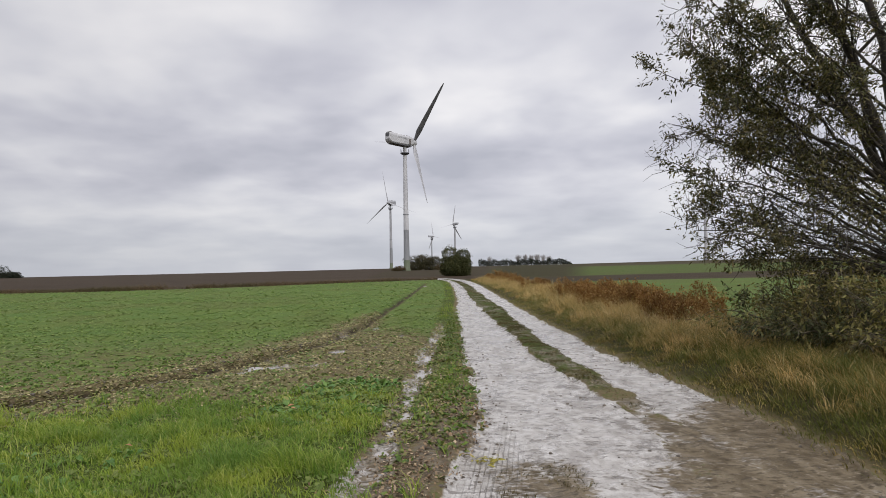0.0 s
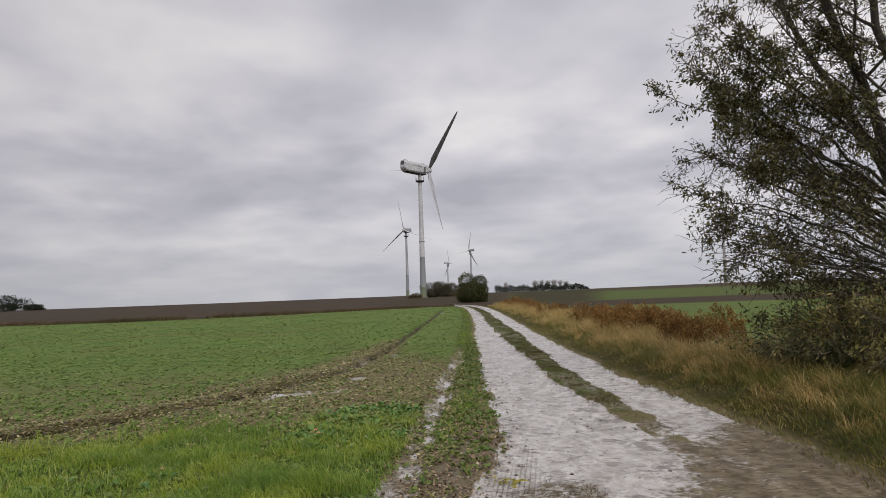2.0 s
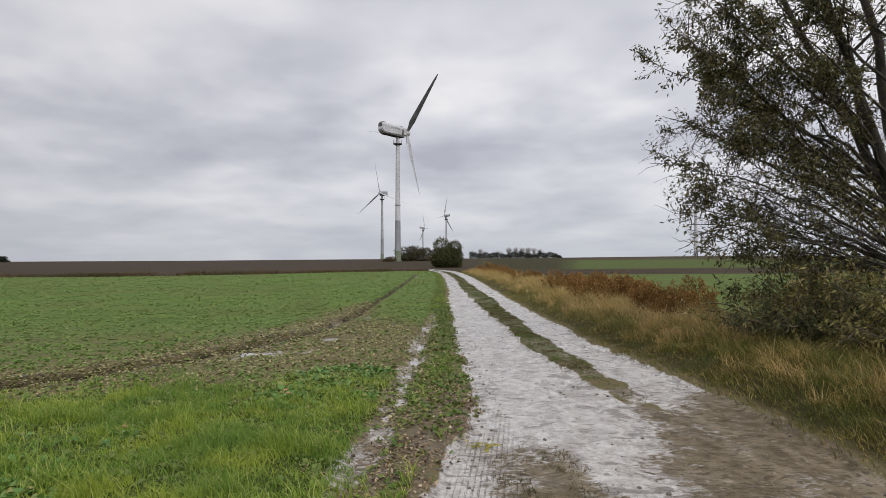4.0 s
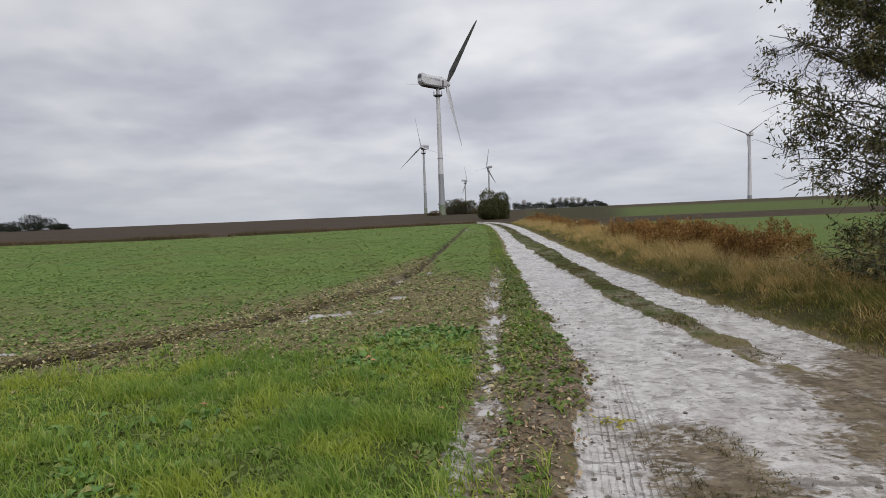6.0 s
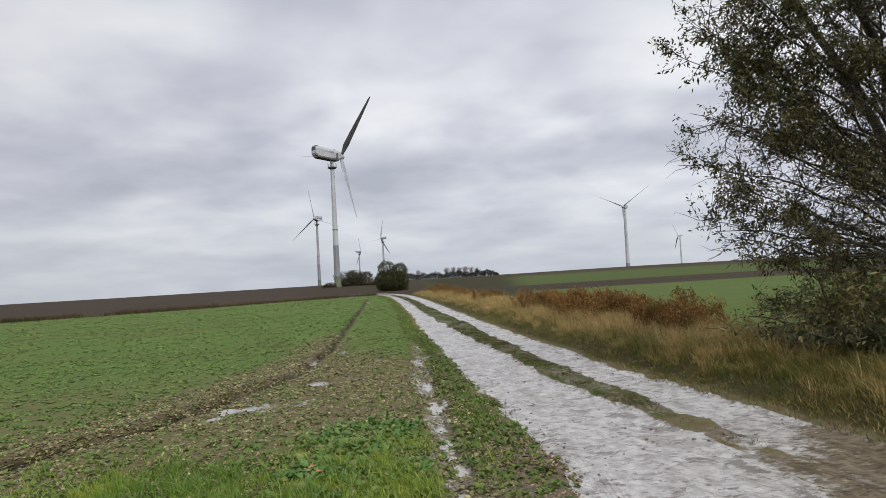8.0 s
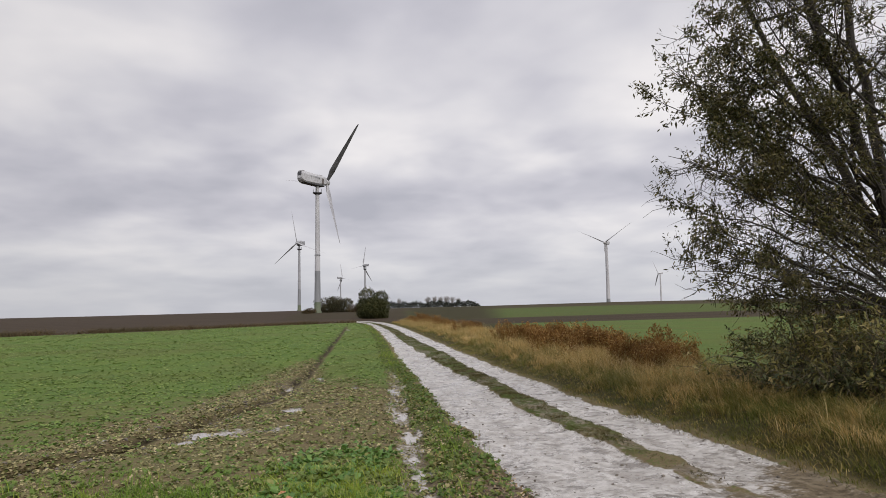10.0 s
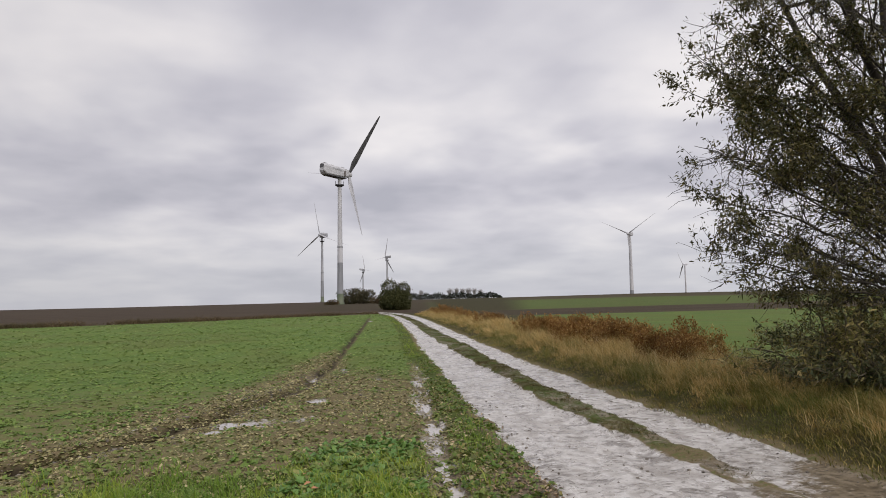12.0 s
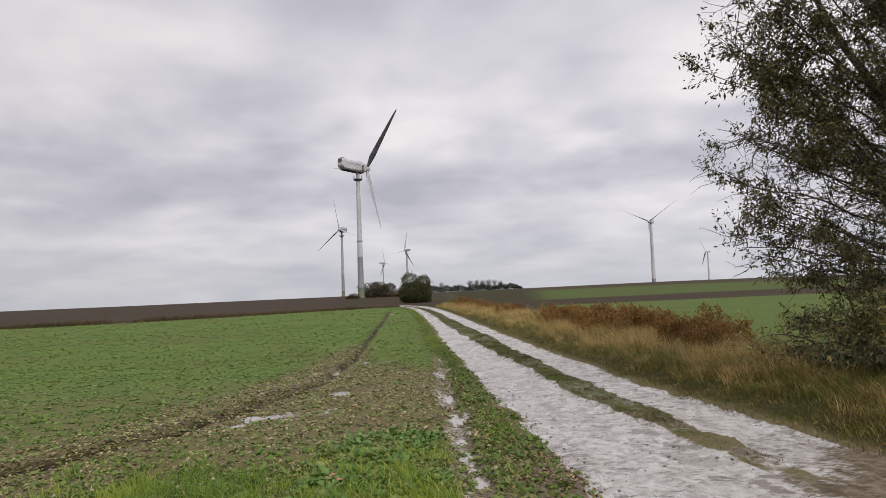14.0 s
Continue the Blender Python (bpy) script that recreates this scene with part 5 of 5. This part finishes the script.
def crop_plants():
    """Young rape plants: rosettes of broad leaves, thinner where the ground is bare."""
    def chance(x, y):
        grass = ease(y, 9.0, 7.4) * ease(x, -6.5, -4.0)
        keep = (1 - np.clip(0.9 * bare(x, y), 0, 0.85)) * (1 - 0.45 * grass) * (x < edge_a(y) - 0.45) * (y < field_edge(x)) * (np.abs(rut_gap(x, y) - 0.09) > 0.13 * lumps(x, y, 0.3, 2) + 0.02)
        cluster = np.exp(-(((x + 0.6) / 0.9) ** 2) - ((y - 8.6) / 1.1) ** 2)
        keep = keep * (1 - 0.6 * ease(x, -3.8, -2.2) * ease(y, 6.6, 7.6) * ease(y, 15, 12))
        return np.clip(keep * (0.45 + 0.6 * lumps(x, y, 0.7, 7)) + 0.6 * cluster * (rng.random(len(x)) < 0.8), 0, 1)

    sets = []
    for x0, x1, y0, y1, dens, count, leaf in ((-4.5, 1.3, 3.0, 9.5, 170, 5, (0.035, 0.09)), (-9, 1.3, 9.5, 13, 140, 4, (0.035, 0.09)), (-9, -4.5, 4.0, 9.5, 120, 4, (0.035, 0.085)), (-16, 1.6, 13, 22, 68, 4, (0.045, 0.095)), (-32, 2.4, 22, 40, 20, 4, (0.06, 0.12)), (-55, 3.6, 40, 70, 5, 4, (0.09, 0.16)), (-16, -9, 5, 13, 60, 4, (0.045, 0.09))):
        x, y = scatter(x0, x1, y0, y1, dens, chance)
        n = len(x)
        grow = rng.uniform(0.6, 1.25, n) * (1 + 0.7 * np.exp(-(((x + 0.6) / 0.8) ** 2) - ((y - 8.4) / 1.3) ** 2))
        p = np.repeat(np.stack([x, y, ground_z(x, y)], -1), count, 0) + rng.normal(0, 0.012, (n * count, 3)) * (1, 1, 0)
        a = np.repeat(rng.uniform(0, 6.28, n), count) + np.tile(np.arange(count) * 6.28 / count, n) + rng.normal(0, 0.3, n * count)
        size = rng.uniform(*leaf, n * count) * np.repeat(grow, count)
        sets.append(leaf_set(p, a, size, rng.uniform(0.5, 0.8, n * count), rng.uniform(0.25, 1.0, n * count) * (1.0 if y0 < 10 else 0.6), rng.uniform(0.2, 0.7, n * count) * (1.0 if y0 < 10 else 0.5), rng.normal(0, 0.3, n * count), y0 > 3))
    stuff("crop_plants", join(sets), CROP, "young green rape plants in sparse wet rows", "crop")

    # a dense patch of broad-leaved weeds at the wet line
    x, y = scatter(-2.2, 0.5, 6.4, 10.6, 210, lambda x, y: np.exp(-(((x + 0.62 - 0.1 * (y - 8.4)) / 0.62) ** 4) - ((y - 8.5) / 1.25) ** 4) * ease(lumps(x, y, 0.5, 6), 0.15, 0.5) * (x < np.interp(y, WET_Y, WET_X) - 0.15))
    x2, y2 = scatter(-5.0, -1.6, 4.2, 6.6, 80, lambda x, y: ease(x, -1.6, -2.8) * ease(y - 0.2 * (x + 3.5), 6.3, 5.3) * ease(lumps(x, y, 0.5, 6), 0.2, 0.55))
    x, y = np.concatenate([x, x2]), np.concatenate([y, y2])
    n, count = len(x), 6
    p = np.repeat(np.stack([x, y, ground_z(x, y)], -1), count, 0) + rng.normal(0, 0.02, (n * count, 3)) * (1, 1, 0.4)
    a = np.repeat(rng.uniform(0, 6.28, n), count) + np.tile(np.arange(count) * 6.28 / count, n) + rng.normal(0, 0.35, n * count)
    vf = leaf_set(p, a, rng.uniform(0.06, 0.12, n * count) * np.repeat(rng.uniform(0.7, 1.2, n), count), rng.uniform(0.55, 0.8, n * count), rng.uniform(0.4, 1.1, n * count), rng.uniform(0.2, 0.8, n * count), rng.normal(0, 0.3, n * count))
    stuff("broad_weeds", vf, BROADLEAF, "dense broad-leaved bluish green weeds beside the wet line", "weeds")

    # small pale plants on the thin strips along the rut and round the puddles
    x, y = scatter(-12, 1.2, 6.5, 24, 270, lambda x, y: ease(np.maximum.reduce([bare(x, y), 0.3 * hollows(x, y), 0.36 * ease(x, -3.8, -2.2) * ease(y, 6.4, 7.4) * ease(y, 16, 12)]), 0.08, 0.45) * (x < edge_a(y) - 0.4) * (np.abs(rut_gap(x, y) - 0.06) > 0.12 * lumps(x, y, 0.3, 2) + 0.02) * (0.3 + 0.8 * lumps(x, y, 0.4, 3)))
    x2, y2 = scatter(-9, -0.3, 5.5, 16, 230, lambda x, y: np.exp(-(((rut_gap(x, y) + 0.15) / 0.55) ** 2)) * (np.abs(rut_gap(x, y) - 0.05) > 0.04 + 0.08 * lumps(x, y, 0.3, 2)))
    x, y = np.concatenate([x, x2]), np.concatenate([y, y2])
    n, count = len(x), 3
    p = np.repeat(np.stack([x, y, ground_z(x, y)], -1), count, 0) + rng.normal(0, 0.02, (n * count, 3)) * (1, 1, 0)
    vf = leaf_set(p, rng.uniform(0, 6.28, n * count), rng.uniform(0.03, 0.07, n * count), rng.uniform(0.5, 0.8, n * count), rng.uniform(0.1, 0.8, n * count), rng.uniform(0.1, 0.6, n * count), rng.normal(0, 0.3, n * count), True)
    stuff("thin_crop", vf, PALE, "small pale olive seedlings on bare wet soil", "crop")


def verge():
    """The verge on the far side of the track: low green edge, tall dry grass, withered dock."""
    def low(x, y):
        d = x - edge_d(y)
        return (0.45 * ease(d, -0.1, 0.05) + 0.55 * ease(d, 0.05, 0.35)) * ease(d, 1.5 + 2.2 * ease(y, 15, 9), 0.7 + 2.0 * ease(y, 15, 9)) * (0.45 + 0.7 * lumps(x, y, 0.5, 2))
    parts_ = [scatter(2.8, 8.0, -5, 3, 160, low), scatter(3.2, 8.0, 3, 14, 1900, low), scatter(4.2, 7.6, 14, 30, 1100, low), scatter(5, 8, 30, 62, 220, low)]
    x, y = (np.concatenate(c) for c in zip(*parts_))
    n = len(x)
    d = x - edge_d(y)
    h = rng.uniform(0.06, 0.17, n) * (0.55 + 1.5 * ease(d, 0.15, 1.6)) * (0.35 + 1.2 * lumps(x, y, 0.3, 6))
    wide = rng.uniform(0.005, 0.013, n) * np.interp(y, [5, 60], [1, 2])
    lean, head = rng.uniform(0.3, 1.2, n), rng.normal(3.0, 1.2, n)
    # nearer than about 13 m the low grass takes the shade-dark colour
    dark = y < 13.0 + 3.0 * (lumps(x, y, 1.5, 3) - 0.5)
    for name, pick, mat, label in (("shaded_grass", dark, SHADED_GRASS, "low wet grass below the roadside tree, coloured dark for its shade"), ("verge_grass", ~dark, VERGE, "low olive grass at the edge of the verge")):
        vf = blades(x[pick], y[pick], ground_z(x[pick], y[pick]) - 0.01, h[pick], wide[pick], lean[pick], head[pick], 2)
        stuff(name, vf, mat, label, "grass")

    def tall(x, y):
        d = x - edge_d(y)
        return ease(d, 0.35, 1.2) * ease(d, 4.0, 3.1) * (1 - 0.75 * ease(x, 5.7, 6.3) * ease(y, 12.3, 11.3)) * (0.38 + 0.62 * ease(y, 8.5, 13.0)) * (0.15 + 0.95 * ease(lumps(x, y, 1.1, 5), 0.2, 0.7))

    def tussocks(name, places, mat, low, high, label):
        """Grass in bunches: each a fan of blades from one root."""
        cx, cy = places
        m = np.where(cy < 24, 28, 14)
        k = np.repeat(np.arange(len(cx)), m)
        n = len(k)
        vigour = rng.uniform(0.6, 1.2, len(cx))[k]
        x, y = cx[k] + rng.normal(0, 0.055, n), cy[k] + rng.normal(0, 0.055, n)
        d = x - edge_d(y)
        h = rng.uniform(low, high, n) * vigour * (0.45 + 0.6 * ease(d, 0.3, 2.2))
        away = np.arctan2(y - cy[k], x - cx[k])
        heading = np.where(rng.random(n) < 0.5, away, rng.normal(2.9, 0.9, n))
        vf = blades(x, y, ground_z(x, y) - 0.01, h, rng.uniform(0.003, 0.007, n) * np.interp(y, [5, 60], [1, 3]), rng.uniform(0.15, 1.2, n), heading, 2)
        stuff(name, vf, mat, label, "grass")

    def places(dens):
        rows_ = [scatter(4, 9, 3, 14, dens, tall), scatter(4.6, 9.6, 14, 30, dens, tall), scatter(5.4, 11, 30, 64, dens, tall)]
        return tuple(np.concatenate(c) for c in zip(*rows_))
    tussocks("dry_grass", places(27), STRAW, 0.22, 0.62, "tall straw-coloured grass bent by the wind on the verge")
    tussocks("olive_grass", places(15), VERGE, 0.2, 0.5, "olive green grass bunches on the verge")


def edge_weeds():
    """Low dark weeds between the wet line and the track, and brown tufts along the far edge of the field."""
    def chance(x, y):
        a, b = np.interp(y, WET_Y, WET_X), edge_a(y)
        return ease(x, a + 0.03, a + 0.2) * ease(x, b + 0.1, b - 0.12) * (0.08 + 0.92 * ease(lumps(x, y, 0.45, 1), 0.3, 0.6)) * (0.35 + 0.65 * ease(y, 6.5, 9))
    x, y = scatter(-0.4, 2.2, 4.3, 24, 330, chance)
    n, count = len(x), 5
    p = np.repeat(np.stack([x, y, ground_z(x, y)], -1), count, 0)
    a = rng.uniform(0, 6.28, n * count)
    vf = leaf_set(p, a, rng.uniform(0.035, 0.095, n * count), rng.uniform(0.4, 0.7, n * count), rng.uniform(0.2, 1.0, n * count), rng.uniform(0.2, 0.7, n * count), rng.normal(0, 0.4, n * count), True)
    stuff("edge_weeds", vf, WEED, "low dark weeds beside the track", "weeds")

    def far_edge(x, y):
        d = y - field_edge(x)
        return ease(d, -0.5, 0.5) * ease(d, 5.0, 2.0) * ease(lumps(x, y, 3.0, 4), 0.15, 0.5)
    x, y = scatter(-62, 3.5, 50, 76, 95, far_edge)
    n = len(x)
    vf = blades(x, y, ground_z(x, y) - 0.02, rng.uniform(0.2, 0.65, n) * (0.35 + lumps(x, y, 4.0, 2)), rng.uniform(0.02, 0.05, n), rng.uniform(0.4, 1.6, n), rng.uniform(0, 6.28, n), 2)
    stuff("field_margin", vf, RUST_DULL, "brown dead weeds along the far edge of the field", "weeds")


def dock(x, y, high, seed, shared):
    """A withered weed: upright stalks with rusty seed heads."""
    key = seed % 5
    if key not in shared:
        gen = np.random.default_rng(90 + key)
        wood, pts = [], []
        for _ in range(12):
            a, r = gen.uniform(0, 6.28), gen.uniform(0.02, 0.42)
            o = np.array([math.cos(a) * r, math.sin(a) * r, -0.05])
            t = o + (gen.normal(-0.12, 0.12), gen.normal(0, 0.12), gen.uniform(0.65, 1.0))
            wood.append(tube(curve(o, t, (0.03, 0, 0), 5), [0.008, 0.007, 0.006, 0.005, 0.003], 4))
            s = gen.uniform(0.12, 1.02, (56, 1)) ** 0.7
            pts.append(o + (t - o) * s + gen.normal(0, 0.055, (56, 3)))
        p = np.concatenate(pts)
        n = len(p)
        along, across = gen.normal(0, 1, (n, 3)) + (0, 0, 0.8), gen.normal(0, 1, (n, 3))
        along *= gen.uniform(0.025, 0.065, (n, 1)) / np.linalg.norm(along, axis=1)[:, None]
        across *= gen.uniform(0.012, 0.026, (n, 1)) / np.linalg.norm(across, axis=1)[:, None]
        heads = (np.stack([p - along, p + across, p + along, p - across], 1).reshape(-1, 3), np.arange(4 * n).reshape(-1, 4))
        shared[key] = (np_mesh("stalkwork", *join(wood), RUST), np_mesh("seed_head", *heads, RUST))
    root = new("dock_plant")
    root.location = (x, y, float(ground_z(x, y)))
    root.scale = (high, high, high)
    root.rotation_euler = (0, 0, 0.6 * math.sin(seed * 1.7))
    tagged(part("stalkwork", shared[key][0], RUST, root), kind="stuff")
    tagged(part("seed_head", shared[key][1], RUST, root), kind="stuff")
    tagged(root, "withered rust-brown dock plant on the verge", "weed", "withered plants on the verge")


def dock_row():
    gen = np.random.default_rng(77)
    shared, k = {}, 0
    for y in np.concatenate([np.arange(14.6, 30, 0.3), np.arange(30, 64, 0.6)]):
        for _ in range(3 if y < 30 else 2):
            if lumps(y, 3.0, 1.5, 2) < 0.44:
                continue
            x = float(edge_d(y)) + 3.05 + gen.normal(0, 0.5)
            dock(x, y + gen.normal(0, 0.15), gen.uniform(0.6, 0.95) * (0.5 + 0.95 * float(lumps(y, 1.0, 1.6, 3))), k, shared)
            k += 1


def litter():
    """Dead leaves and crumbs of earth along the track's edge."""
    def chance(x, y):
        return (x < edge_a(y) + 0.15 * rng.random(len(x))) * np.exp(-(((x - edge_a(y) + 0.28) / 0.45) ** 2)) * (0.3 + 0.7 * ease(y, 10.5, 6.0)) * (0.25 + 0.9 * ease(lumps(x, y, 0.35, 5), 0.3, 0.6))
    x, y = scatter(-0.6, 2.2, 4.2, 16, 1300, chance)
    n = len(x)
    p = np.stack([x, y, ground_z(x, y) + 0.006], -1)
    vf = leaf_set(p, rng.uniform(0, 6.28, n), rng.uniform(0.018, 0.05, n), rng.uniform(0.4, 0.9, n), rng.normal(0.3, 0.45, n), rng.uniform(0, 0.4, n), rng.normal(0, 0.4, n), True)
    stuff("leaf_litter", vf, LITTER, "brown fallen leaves at the edge of the track", "leaves")
    for px, py in ((-1.12, 7.85), (-1.21, 8.16), (-1.05, 7.66), (-2.4, 6.3), (-0.35, 6.0)):
        vf = leaf_set(np.zeros((1, 3)), rng.uniform(0, 6.28, 1), np.array([0.075]), np.full(1, 0.8), rng.normal(0.15, 0.1, 1), rng.uniform(0.1, 0.4, 1), rng.normal(0, 0.3, 1))
        leaf = part("fallen_leaf", np_mesh("fallen_leaf", *vf, ORANGE), ORANGE)
        leaf.location = (px, py, float(ground_z(px, py)) + 0.05)
        tagged(leaf, "orange-brown fallen leaf lying on green weeds", "leaf", "fallen leaves in the field")
    root = new("torn_plant")
    root.location = (0.9, 5.83, float(ground_z(0.9, 5.83)))
    for k in range(40):
        p = np.array([[rng.normal(0, 0.09), rng.normal(0, 0.05), rng.uniform(0.008, 0.03)]])
        vf = leaf_set(p, rng.uniform(0, 6.28, 1), rng.uniform(0.04, 0.1, 1), np.full(1, 0.35), rng.normal(0.1, 0.2, 1), rng.uniform(0.0, 0.3, 1), rng.normal(0, 0.5, 1))
        part("leaf", np_mesh("leaf", *vf, YELLOW), YELLOW, root)
    tagged(root, "torn yellowing plant lying on the clay track", "plant")


def clods():
    """Small stones and clods on the track and in the field."""
    def chance(x, y):
        left, right, whole = road_parts(x, y)
        return 0.1 * whole + 0.6 * np.exp(-(((x - edge_a(y)) / 0.3) ** 2)) + 0.35 * bare(x, y)
    x, y = scatter(-3, 4.4, 4, 15, 85, chance)
    x2, y2 = scatter(-9, 0, 5.2, 18, 42, lambda x, y: np.exp(-((rut_gap(x, y) / 0.45) ** 2)) + 0.3 * bare(x, y))
    n1 = len(x)
    x, y = np.concatenate([x, x2]), np.concatenate([y, y2])
    bm = bmesh.new()
    bmesh.ops.create_icosphere(bm, subdivisions=1, radius=1.0)
    v0 = np.array([v.co[:] for v in bm.verts])
    f0 = np.array([[v.index for v in f.verts] for f in bm.faces])
    bm.free()
    n = len(x)
    size = (rng.gamma(1.6, 0.004, n) + 0.004).clip(0, 0.02) * np.where(np.arange(n) < n1, 1.0, 1.7)
    jit = v0[None] * (1 + rng.normal(0, 0.18, (n, len(v0), 1))) * size[:, None, None] * (1, 1, 0.75)
    v = jit + np.stack([x, y, ground_z(x, y) + 0.1 * size], -1)[:, None]
    f = (np.arange(n)[:, None, None] * len(v0) + f0[None]).reshape(-1, 3)
    stuff("clods", (v.reshape(-1, 3), f), STONE, "small stones and earth clods scattered on the track", "stones")


near_turf()
track_edge_grass()
crop_plants()
verge()
edge_weeds()
dock_row()
litter()
clods()
